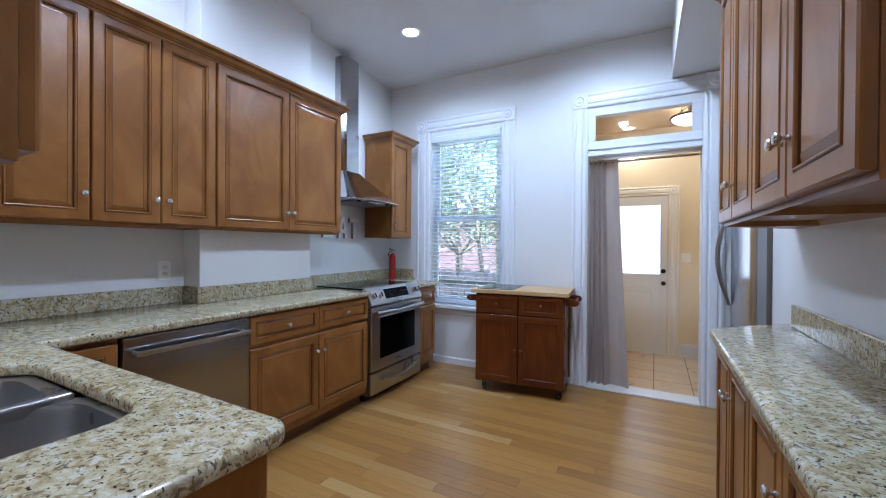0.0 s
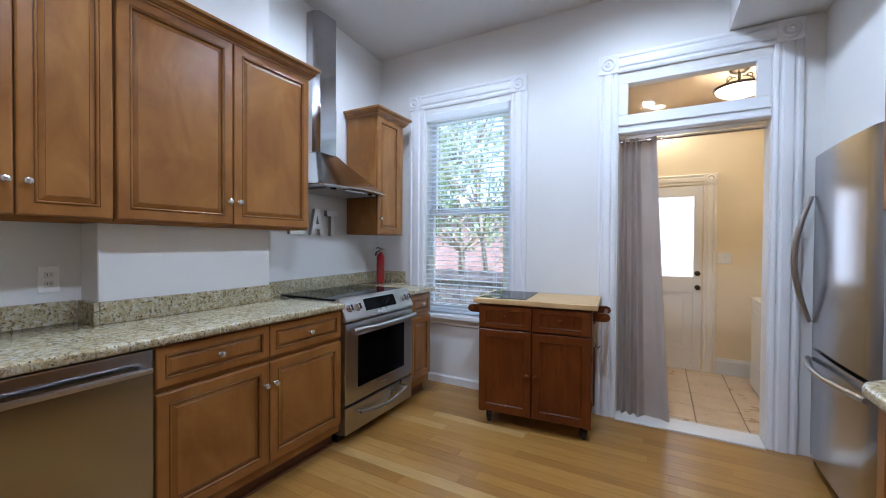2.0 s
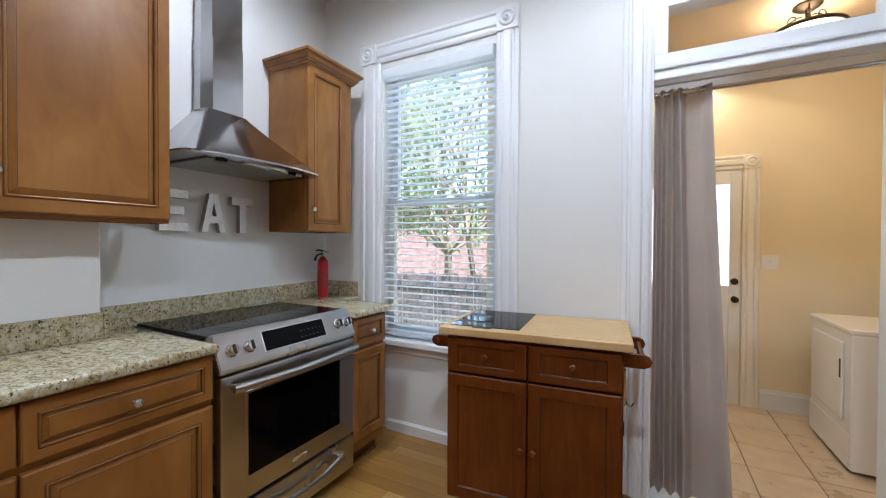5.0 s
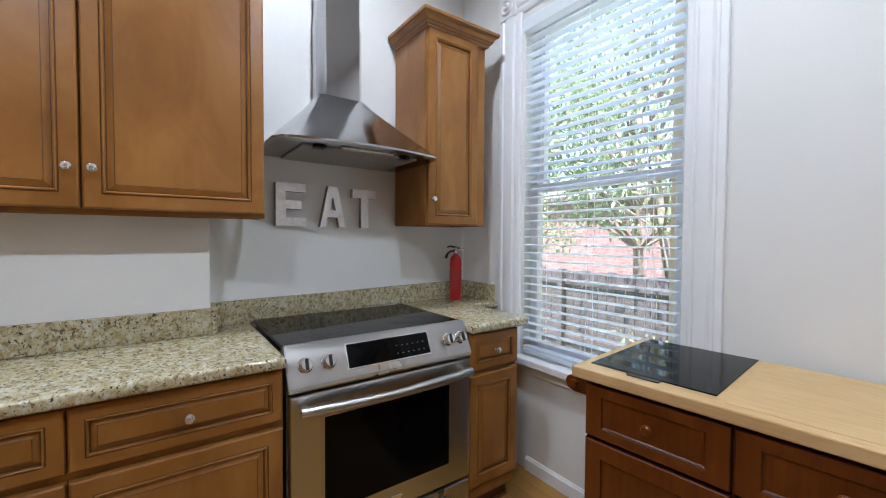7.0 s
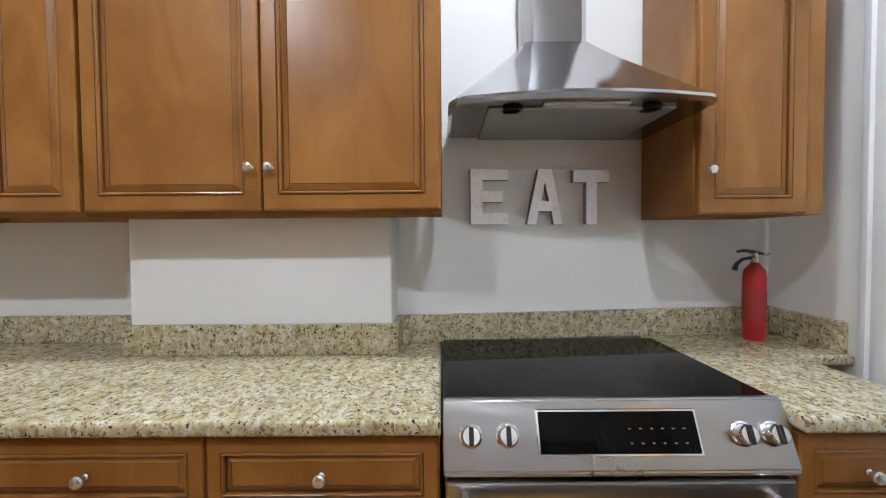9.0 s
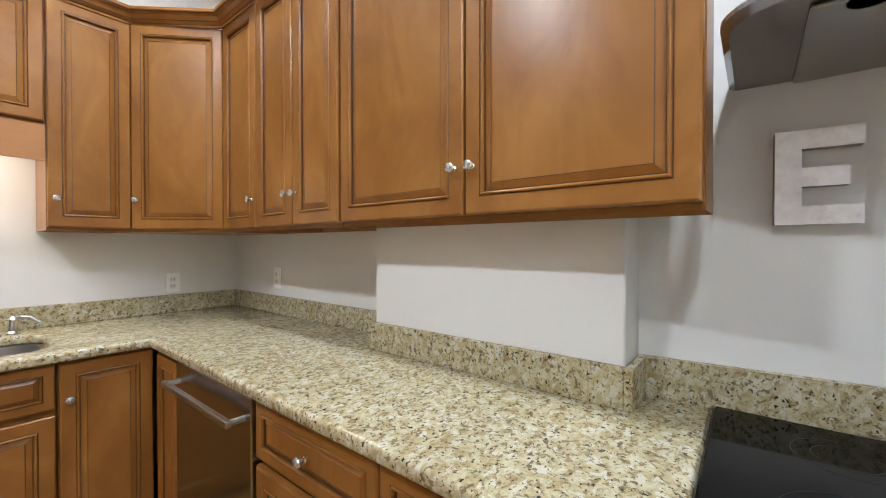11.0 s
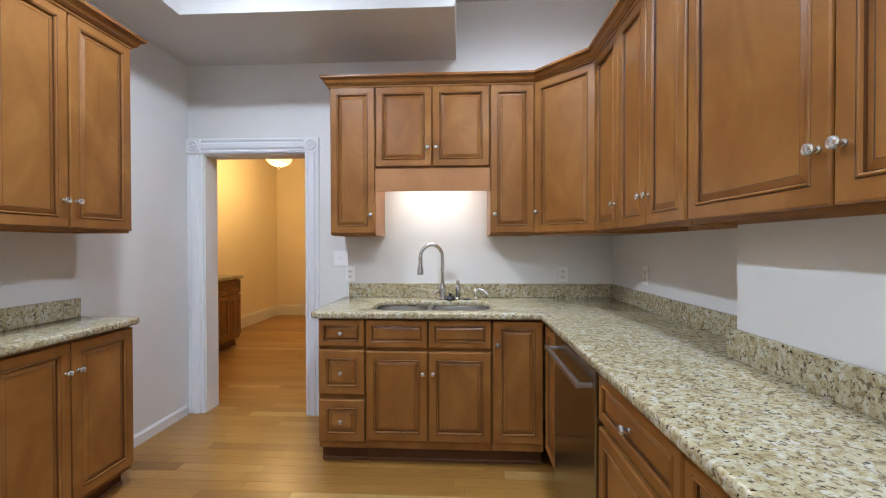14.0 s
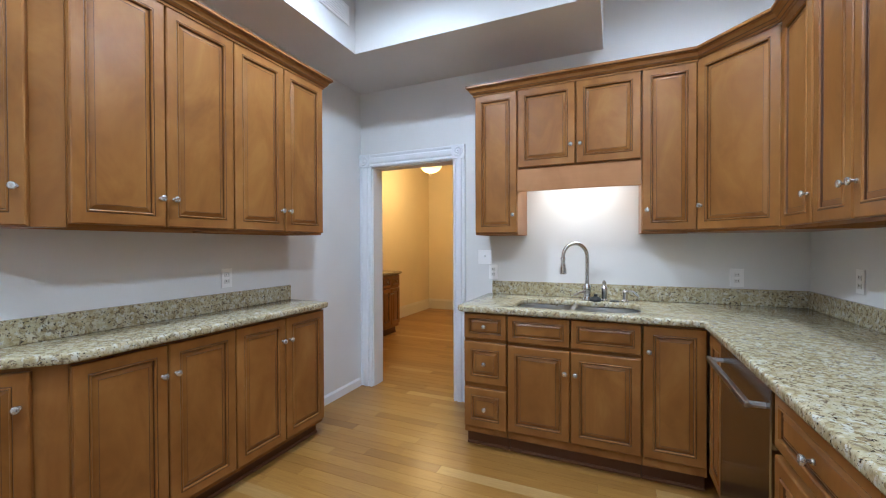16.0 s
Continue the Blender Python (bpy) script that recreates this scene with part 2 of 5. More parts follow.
def cloth():
    m = material("grey_curtain_cloth", (0.50, 0.45, 0.41), 0.85, 0.0, 0.2)
    v = coords(m, (1, 1, 1), False)
    w = noise_tex(m, v, 300, 2)
    a = noise_tex(m, v, 3, 3)
    base(m, mix(m, 0.3, ramp(m, a, [(0.3, (0.57, 0.52, 0.485)), (0.7, (0.66, 0.60, 0.56))]), ramp(m, w, [(0.3, (0.42, 0.385, 0.36)), (0.7, (0.60, 0.55, 0.515))])))
    bump(m, w, 0.15, 0.001)
    return m


M_CLOTH = cloth()


def glass_mat(name):
    m = bpy.data.materials.new(name)
    m.use_nodes = True
    n, l = m.node_tree.nodes, m.node_tree.links
    n.remove(n["Principled BSDF"])
    tr, gl, mx, fr = (n.new(k) for k in ("ShaderNodeBsdfTransparent", "ShaderNodeBsdfGlossy", "ShaderNodeMixShader", "ShaderNodeLayerWeight"))
    gl.inputs["Roughness"].default_value = 0.02
    fr.inputs["Blend"].default_value = 0.5
    pw, ma = n.new("ShaderNodeMath"), n.new("ShaderNodeMath")
    pw.operation, ma.operation = "POWER", "MULTIPLY_ADD"
    pw.inputs[1].default_value, ma.inputs[1].default_value, ma.inputs[2].default_value = 5.0, 0.92, 0.04
    l.new(fr.outputs["Facing"], pw.inputs[0])
    l.new(pw.outputs[0], ma.inputs[0])
    l.new(ma.outputs[0], mx.inputs[0])
    l.new(tr.outputs[0], mx.inputs[1])
    l.new(gl.outputs[0], mx.inputs[2])
    l.new(mx.outputs[0], n["Material Output"].inputs[0])
    return m


M_GLASS = glass_mat("window_glass")


def glowing(name, color, strength):
    m = material(name, color, 0.5)
    b = m.node_tree.nodes["Principled BSDF"]
    b.inputs["Emission Color"].default_value = (*color, 1)
    b.inputs["Emission Strength"].default_value = strength
    return m


M_CANGLOW = glowing("lit_bulb_face", (0.95, 0.98, 1.0), 4)
M_WARMGLOW = glowing("lit_amber_glass", (1.0, 0.70, 0.26), 0.2)
M_LAUNDRYGLOW = glowing("lit_cream_glass", (1.0, 0.88, 0.66), 0.9)


def tile_mat():
    m = material("beige_floor_tile", (0.55, 0.42, 0.27), 0.3)
    v = coords(m, (1, 1, 1))
    a = noise_tex(m, v, 6, 5, 0.6)
    base(m, ramp(m, a, [(0.3, (0.50, 0.37, 0.23)), (0.7, (0.64, 0.50, 0.34))]))
    roughness(m, a, 0.2, 0.4)
    return m


M_TILE = tile_mat()
M_GROUT = painted("tile_grout", (0.26, 0.20, 0.14), 0.8)


def leaf_mat():
    m = material("green_leaf", (0.10, 0.19, 0.05), 0.45)
    n, l, b = nodes_of(m)
    isl = n.new("ShaderNodeNewGeometry")
    c = ramp(m, isl.outputs["Random Per Island"], [(0, (0.12, 0.17, 0.08)), (0.6, (0.24, 0.30, 0.17)), (1, (0.42, 0.44, 0.31))])
    base(m, c)
    tr, mx = n.new("ShaderNodeBsdfTranslucent"), n.new("ShaderNodeMixShader")
    l.new(c, tr.inputs["Color"])
    mx.inputs[0].default_value = 0.45
    l.new(b.outputs[0], mx.inputs[1])
    l.new(tr.outputs[0], mx.inputs[2])
    l.new(mx.outputs[0], n["Material Output"].inputs[0])
    return m


M_LEAF = leaf_mat()
M_BARK = painted("grey_bark", (0.20, 0.16, 0.12), 0.9, 0.2, 0.8, 30)
M_FENCE = painted("weathered_fence_wood", (0.065, 0.056, 0.056), 0.8, 0.15, 0.5, 20)
M_GRASS = painted("dry_grass", (0.16, 0.19, 0.07), 0.9, 0.25, 0.8, 8)


def brick_mat():
    m = material("red_brick", (0.33, 0.12, 0.08), 0.85)
    n, l, b = nodes_of(m)
    isl = n.new("ShaderNodeNewGeometry")
    base(m, ramp(m, isl.outputs["Random Per Island"], [(0, (0.15, 0.085, 0.08)), (1, (0.23, 0.145, 0.135))]))
    return m


M_BRICK = brick_mat()
M_MORTAR = painted("brick_mortar", (0.45, 0.40, 0.36), 0.9)
M_ROOF = painted("roof_shingle", (0.10, 0.09, 0.09), 0.9)

# ---- mesh helpers ----
def mesh_of(bm, *mats, smooth=False):
    me = bpy.data.meshes.new("mesh")
    bmesh.ops.recalc_face_normals(bm, faces=bm.faces)
    bm.to_mesh(me)
    bm.free()
    for m in mats:
        me.materials.append(m)
    if smooth:
        me.shade_smooth()
        me.set_sharp_from_angle(angle=radians(38))
    return me


def part(name, bm, material_, parent, label="", m=None, smooth=False):
    """Links a bmesh (or a shared mesh) as one mesh object under a thing or a part."""
    me = mesh_of(bm, *(material_ if isinstance(material_, (list, tuple)) else [material_]), smooth=smooth) if isinstance(bm, bmesh.types.BMesh) else bm
    ob = new(name, me)
    ob.parent = parent
    if m is not None:
        ob.matrix_basis = m
    return tagged(ob, label)


def thing(name, m, label, category, group="", kind=""):
    ob = new(name)
    ob.empty_display_size = 0.1
    ob.matrix_basis = m
    return tagged(ob, label, category, group, kind)


def structure(name, bm, mats, label, category, smooth=False):
    ob = new(name, mesh_of(bm, *(mats if isinstance(mats, (list, tuple)) else [mats]), smooth=smooth))
    return tagged(ob, label, category, "", "structure")


def box(bm, lo, hi, bevel=0.0, mat=0, seg=1):
    x0, y0, z0 = lo
    x1, y1, z1 = hi
    vs = [bm.verts.new(p) for p in ((x0, y0, z0), (x1, y0, z0), (x1, y1, z0), (x0, y1, z0), (x0, y0, z1), (x1, y0, z1), (x1, y1, z1), (x0, y1, z1))]
    fs = [bm.faces.new([vs[i] for i in q]) for q in ((0, 3, 2, 1), (4, 5, 6, 7), (0, 1, 5, 4), (1, 2, 6, 5), (2, 3, 7, 6), (3, 0, 4, 7))]
    for f in fs:
        f.material_index = mat
    if bevel:
        es = list({e for f in fs for e in f.edges})
        r = bmesh.ops.bevel(bm, geom=es, offset=bevel, segments=seg, affect="EDGES", profile=0.5)
        for f in r["faces"]:
            f.material_index = mat
    return vs


def solid(lo, hi, bevel=0.0, seg=1):
    bm = bmesh.new()
    box(bm, lo, hi, bevel, 0, seg)
    return bm


def lathe(profile, seg=16, axis="z", bm=None, at=(0, 0, 0), mat=0, caps=True):
    """Turns (radius, height) points round an axis; without caps the ends stay open."""
    bm = bm or bmesh.new()
    def put(r, h, a):
        c, s = r * math.cos(a), r * math.sin(a)
        p = {"z": (c, s, h), "y": (c, h, s), "x": (h, c, s)}[axis]
        return bm.verts.new((p[0] + at[0], p[1] + at[1], p[2] + at[2]))
    rings = []
    for r, h in profile:
        rings.append([put(0, h, 0)] if r < 1e-6 else [put(r, h, 2 * math.pi * k / seg) for k in range(seg)])
    for a, b in zip(rings, rings[1:]):
        for k in range(seg):
            q = [a[k % len(a)], a[(k + 1) % len(a)], b[(k + 1) % len(b)], b[k % len(b)]]
            q = list(dict.fromkeys(q))
            if len(q) > 2:
                bm.faces.new(q).material_index = mat
    for ring in (rings[0], rings[-1]) if caps else ():
        if len(ring) > 2:
            bm.faces.new(ring).material_index = mat
    return bm


def tube(points, radius, seg=10, bm=None, mat=0):
    """A round bar swept along points; radius may be a list."""
    bm = bm or bmesh.new()
    pts = [Vector(p) for p in points]
    rr = radius if isinstance(radius, (list, tuple)) else [radius] * len(pts)
    rings, up = [], None
    for i, p in enumerate(pts):
        d = (pts[min(i + 1, len(pts) - 1)] - pts[max(i - 1, 0)]).normalized()
        if up is None:
            up = d.orthogonal().normalized()
        side = d.cross(up).normalized()
        up = side.cross(d).normalized()
        rings.append([bm.verts.new(p + rr[i] * (math.cos(2 * math.pi * k / seg) * up + math.sin(2 * math.pi * k / seg) * side)) for k in range(seg)])
    for a, b in zip(rings, rings[1:]):
        for k in range(seg):
            bm.faces.new((a[k], a[(k + 1) % seg], b[(k + 1) % seg], b[k])).material_index = mat
    for ring in (rings[0], rings[-1]):
        bm.faces.new(ring).material_index = mat
    return bm


def prism(outline, z0, z1, bm=None, mat=0):
    """A flat outline (x, y) raised from z0 to z1."""
    bm = bm or bmesh.new()
    a = [bm.verts.new((x, y, z0)) for x, y in outline]
    b = [bm.verts.new((x, y, z1)) for x, y in outline]
    bm.faces.new(a).material_index = mat
    bm.faces.new(b).material_index = mat
    for k in range(len(a)):
        j = (k + 1) % len(a)
        bm.faces.new((a[k], a[j], b[j], b[k])).material_index = mat
    return bm


def sweep(path, profile, bm=None, closed=False, mat=0, dark=()):
    """Runs a (out, up) profile along a level path of (x, y, z) points; out is to the right of the way."""
    bm = bm or bmesh.new()
    P = [Vector(p) for p in path]
    rings = []
    for i, p in enumerate(P):
        a = (P[i] - P[i - 1]).normalized() if i else (P[1] - P[0]).normalized()
        b = (P[i + 1] - P[i]).normalized() if i < len(P) - 1 else a
        na, nb = Vector((a.y, -a.x, 0)), Vector((b.y, -b.x, 0))
        n = (na + nb).normalized()
        k = 1 / max(n.dot(na), 0.3)
        rings.append([bm.verts.new(p + n * (o * k) + Vector((0, 0, u))) for o, u in profile])
    for a, b in zip(rings, rings[1:]):
        for k in range(len(profile)):
            j = (k + 1) % len(profile)
            bm.faces.new((a[k], a[j], b[j], b[k])).material_index = 1 if k in dark else mat
    bm.faces.new(rings[0]).material_index = mat
    bm.faces.new(rings[-1]).material_index = mat
    return bm


def wall(name, axis, face, back, u0, u1, z0, z1, openings, mat, label, mat_back=None):
    """A wall with real openings (u0, u1, z0, z1). axis: the axis that it faces; face and back: its two planes."""
    us = sorted({u0, u1, *[o[0] for o in openings], *[o[1] for o in openings]})
    zs = sorted({z0, z1, *[o[2] for o in openings], *[o[3] for o in openings]})
    us, zs = [u for u in us if u0 <= u <= u1], [z for z in zs if z0 <= z <= z1]
    def filled(i, j):
        if not (0 <= i < len(us) - 1 and 0 <= j < len(zs) - 1):
            return False
        u, z = (us[i] + us[i + 1]) / 2, (zs[j] + zs[j + 1]) / 2
        return not any(o[0] < u < o[1] and o[2] < z < o[3] for o in openings)
    bm = bmesh.new()
    def quad(pts, mi=0):
        bm.faces.new([bm.verts.new((d, u, z) if axis == "x" else (u, d, z)) for d, u, z in pts]).material_index = mi
    for i in range(len(us) - 1):
        for j in range(len(zs) - 1):
            if not filled(i, j):
                continue
            a, b, c, d = us[i], us[i + 1], zs[j], zs[j + 1]
            quad([(face, a, c), (face, b, c), (face, b, d), (face, a, d)])
            quad([(back, a, c), (back, b, c), (back, b, d), (back, a, d)], 1 if mat_back else 0)
            for di, dj, pts in ((-1, 0, [(face, a, c), (back, a, c), (back, a, d), (face, a, d)]), (1, 0, [(face, b, c), (back, b, c), (back, b, d), (face, b, d)]),
                                (0, -1, [(face, a, c), (back, a, c), (back, b, c), (face, b, c)]), (0, 1, [(face, a, d), (back, a, d), (back, b, d), (face, b, d)])):
                if not filled(i + di, j + dj):
                    quad(pts)
    bmesh.ops.remove_doubles(bm, verts=bm.verts, dist=0.0005)
    return structure(name, bm, [mat, mat_back] if mat_back else mat, label, "wall")


# ---- the kitchen's shell ----
WIN = (-2.21, -1.385, 0.645, 2.50)          # window opening
DOOR = (-0.545, 0.335, 0.0, 2.50)           # laundry doorway with its transom
SDOOR = (-0.335, 0.455, 0.0, 2.005)         # dining doorway
LY, LZ = 5.97, -0.10                        # laundry: far wall and floor level
wall("wall_north", "y", N, N + 0.16, -3.0, 2.6, -0.2, 3.3, [WIN, (DOOR[0], DOOR[1], -0.2, DOOR[3])], M_WALL, "cool white painted plaster wall with a tall window", M_LAUNDRY)
wall("wall_south", "y", S_, S_ - 0.15, -3.0, 2.6, -0.1, 3.3, [(SDOOR[0], SDOOR[1], -0.1, SDOOR[3])], M_WALL, "cool white painted plaster wall behind the sink", M_YELLOW)
wall("wall_west", "x", W, W - 0.35, S_, 1.63, 0, 3.3, [], M_WALL, "cool white painted plaster wall behind the cabinets")
structure("wall_west_range", prism([(-2.62, 2.46), (-2.765, N), (-3.0, N), (-3.0, 2.46)], 0, 3.3), M_WALL, "cool white painted plaster wall behind the range", "wall")
structure("chimney_breast", solid((W2 - 0.1, 1.60, 0), (BREAST, 2.487, 3.3), 0.004), M_WALL, "white plastered chimney breast standing proud of the wall", "wall")
wall("wall_east", "x", E_, E_ + 0.9, S_, N, 0, 3.3, [(3.02, 3.945, 0, 1.835)], M_WALL, "cool white painted plaster wall with a fridge recess")
structure("recess_back", solid((1.27, 2.9, 0), (1.35, N, 2.0)), M_WALL, "plain painted wall at the back of the fridge recess", "wall")
structure("ceiling", solid((-3.0, S_, CEIL), (1.5, N, CEIL + 0.15)), M_CEIL, "smooth white painted kitchen ceiling", "ceiling")
bm = bmesh.new()
prism([(-1.50, S_), (E_, S_), (E_, N), (0.115, N), (0.165, 0.69), (-1.50, 0.69)], SOFFIT, CEIL, bm)
structure("ceiling_soffit", bm, M_CEIL, "white dropped soffit along two walls under the ceiling", "ceiling")
structure("floor_slab", solid((-3.0, -4.35, -0.25), (2.08, N + 0.08, -0.012)), M_DARK, "dark subfloor under the oak strips", "floor")


def skirting(name, path, height, label, mat=M_TRIM):
    structure(name, sweep(path, [(0, 0), (0.016, 0), (0.016, height * 0.82), (0.010, height * 0.9), (0.006, height), (0, height)]), mat, label, "baseboard")


skirting("baseboard_north", [(-2.17, N, 0), (-0.70, N, 0)], 0.075, "low white painted baseboard under the window")
skirting("baseboard_east", [(E_, 0.93, 0), (E_, 0.07, 0)], 0.075, "low white painted baseboard beside the doorway")


# fluted Victorian casing with bullseye corner blocks
FLUTE = [(0.0, 0.0), (0.0, 0.016), (0.006, 0.022), (0.016, 0.022), (0.021, 0.015), (0.028, 0.015), (0.034, 0.026), (0.05, 0.029), (0.066, 0.026), (0.072, 0.015), (0.079, 0.015), (0.084, 0.022), (0.094, 0.022), (0.1, 0.016), (0.1, 0.0)]


def casing_board(length, width):
    """A moulded board of unit profile, along z, face towards -y, x from 0 to width."""
    bm = bmesh.new()
    rows = [[bm.verts.new((u * width / 0.1, -d, z)) for u, d in FLUTE] for z in (0, length)]
    for k in range(len(FLUTE)):
        j = (k + 1) % len(FLUTE)
        bm.faces.new((rows[0][k], rows[0][j], rows[1][j], rows[1][k]))
    bm.faces.new(rows[0])
    bm.faces.new(rows[1])
    return bm


def rosette(size):
    bm = solid((0, -0.032, 0), (size, 0, size), 0.003)
    r = size * 0.38
    lathe([(0, -0.030), (r * 0.22, -0.046), (r * 0.34, -0.041), (r * 0.45, -0.034), (r * 0.6, -0.034), (r * 0.72, -0.043), (r * 0.86, -0.043), (r, -0.031)], 24, "y", bm, (size / 2, 0, size / 2))
    return bm


def casing(name, m, x0, x1, z0, z1, wl, wr, block, label, mat=M_TRIM, head=None):
    """Side boards, head and corner blocks round an opening x0..x1, z0..z1, in a frame whose -y faces the room."""
    t = thing(name, m, label, "door casing" if z0 < 0.1 else "window casing", kind="structure")
    head = head or block
    part("side_board", casing_board(z1 - z0, wl), mat, t, m=pose(x0 - wl, 0, z0), smooth=True)
    part("side_board", casing_board(z1 - z0, wr), mat, t, m=pose(x1, 0, z0), smooth=True)
    part("head_board", casing_board(x1 - x0 - (block - wl) - (block - wr) + 0.0, head), mat, t, m=pose(x0 + (block - wl), 0, z1 + head, 0, 90, 0), smooth=True)
    part("corner_block", rosette(block), mat, t, "square block with a turned bullseye", m=pose(x0 - wl, 0, z1), smooth=True)
    part("corner_block", rosette(block), mat, t, "square block with a turned bullseye", m=pose(x1 + wr - block, 0, z1), smooth=True)
    return t


casing("window_casing", pose(0, N, 0), -2.23, -1.375, 0.60, 2.555, 0.17, 0.135, 0.135, "white fluted window casing with bullseye corner blocks")
c = casing("doorway_casing", pose(0, N, 0), -0.555, 0.345, 0.0, 2.555, 0.13, 0.145, 0.135, "white fluted doorway casing with bullseye corner blocks")
c2 = casing("dining_doorway_casing", pose(0, S_, 0, 0, 0, 180), -0.465, 0.345, 0.0, 2.015, 0.125, 0.105, 0.115, "white fluted casing round the dining doorway")

# jambs, transom bar and transom pane of the laundry doorway
t = thing("transom_window", pose(0, N, 0), "white painted transom frame with a clear pane", "transom", kind="structure")
bm = bmesh.new()
for lo, hi in (((-0.545, -0.004, 2.12), (0.335, 0.03, 2.165)), ((-0.545, -0.018, 2.165), (0.335, 0.03, 2.185))):
    box(bm, lo, hi, 0.003)
box(bm, (-0.545, -0.028, 2.105), (0.335, 0.05, 2.125), 0.005)
box(bm, (-0.545, 0.0, 2.185), (0.335, 0.045, 2.245), 0.003)
box(bm, (-0.545, 0.0, 2.475), (0.335, 0.045, 2.50), 0.003)
box(bm, (-0.545, 0.0, 2.245), (-0.485, 0.045, 2.475), 0.003)
box(bm, (0.262, 0.0, 2.245), (0.335, 0.045, 2.475), 0.003)
part("frame", bm, M_TRIM, t)
pane = part("pane", solid((-0.485, 0.02, 2.245), (0.262, 0.024, 2.475)), M_GLASS, t, "clear glass pane")
pane.visible_shadow = False
part("lower_head", solid((-0.545, 0.05, 2.10), (0.335, 0.16, 2.12)), M_TRIM, t)
structure("threshold", solid((-0.545, N - 0.045, -0.02), (0.335, N + 0.16, 0.012), 0.004), M_MARBLE, "worn white marble threshold in the doorway", "threshold")

# ---- the window ----
win = thing("window_1", pose(0, N, 0), "white double-hung window with a tall single pane sash", "window", kind="structure")
bm = bmesh.new()
x0, x1, z0, z1 = WIN
for lo, hi in (((x0, 0.055, z0), (x0 + 0.05, 0.095, 1.60)), ((x1 - 0.05, 0.055, z0), (x1, 0.095, 1.60)), ((x0 + 0.05, 0.055, z0), (x1 - 0.05, 0.095, z0 + 0.07)), ((x0 + 0.05, 0.055, 1.555), (x1 - 0.05, 0.095, 1.60))):
    box(bm, lo, hi, 0.003)
part("lower_sash", bm, M_TRIM, win)
bm = bmesh.new()
for lo, hi in (((x0, 0.10, 1.56), (x0 + 0.05, 0.14, z1)), ((x1 - 0.05, 0.10, 1.56), (x1, 0.14, z1)), ((x0 + 0.05, 0.10, 1.56), (x1 - 0.05, 0.14, 1.605)), ((x0 + 0.05, 0.10, z1 - 0.06), (x1 - 0.05, 0.14, z1))):
    box(bm, lo, hi, 0.003)
part("upper_sash", bm, M_TRIM, win)
for lo, hi in (((x0 + 0.05, 0.073, z0 + 0.07), (x1 - 0.05, 0.077, 1.555)), ((x0 + 0.05, 0.118, 1.605), (x1 - 0.05, 0.122, z1 - 0.06))):
    part("pane", solid(lo, hi), M_GLASS, win, "clear glass pane").visible_shadow = False
part("window_sill", solid((-2.31, -0.06, 0.60), (-1.27, 0.055, 0.642), 0.008, 2), M_TRIM, win, "rounded white painted sill")
part("apron", solid((-2.27, -0.018, 0.545), (-1.31, 0.0, 0.60), 0.004), M_TRIM, win)

blind = thing("window_blind", pose(0, N, 0), "white slatted blind lowered over the whole window", "blind")
part("head_rail", solid((x0 + 0.005, -0.035, 2.425), (x1 - 0.005, 0.02, 2.495), 0.004), M_SLAT, blind, "white valance of the blind")
bm = bmesh.new()
prof = [(-0.024, -0.004), (-0.012, 0.0005), (0.0, 0.002), (0.012, 0.0005), (0.024, -0.004)]
rows = [[bm.verts.new((sx, a, b - d)) for a, b in prof for d in (0,)] + [bm.verts.new((sx, a, b - 0.0025)) for a, b in reversed(prof)] for sx in (x0 + 0.012, x1 - 0.012)]
for k in range(10):
    bm.faces.new((rows[0][k], rows[0][(k + 1) % 10], rows[1][(k + 1) % 10], rows[1][k]))
bm.faces.new(rows[0])
bm.faces.new(rows[1])
slat = mesh_of(bm, M_SLAT)
zz = 0.70
while zz < 2.41:
    part("slat", slat, None, blind, m=pose(0, 0.012, zz, -2, 0, 0))
    zz += 0.0435
part("bottom_rail", solid((x0 + 0.01, -0.012, 0.66), (x1 - 0.01, 0.036, 0.682), 0.004), M_SLAT, blind)
for cx in (x0 + 0.13, (x0 + x1) / 2, x1 - 0.13):
    for cy in (-0.016, 0.040):
        part("ladder_cord", tube([(cx, cy, 0.67), (cx, cy, 2.43)], 0.0012, 5), M_SLAT, blind)

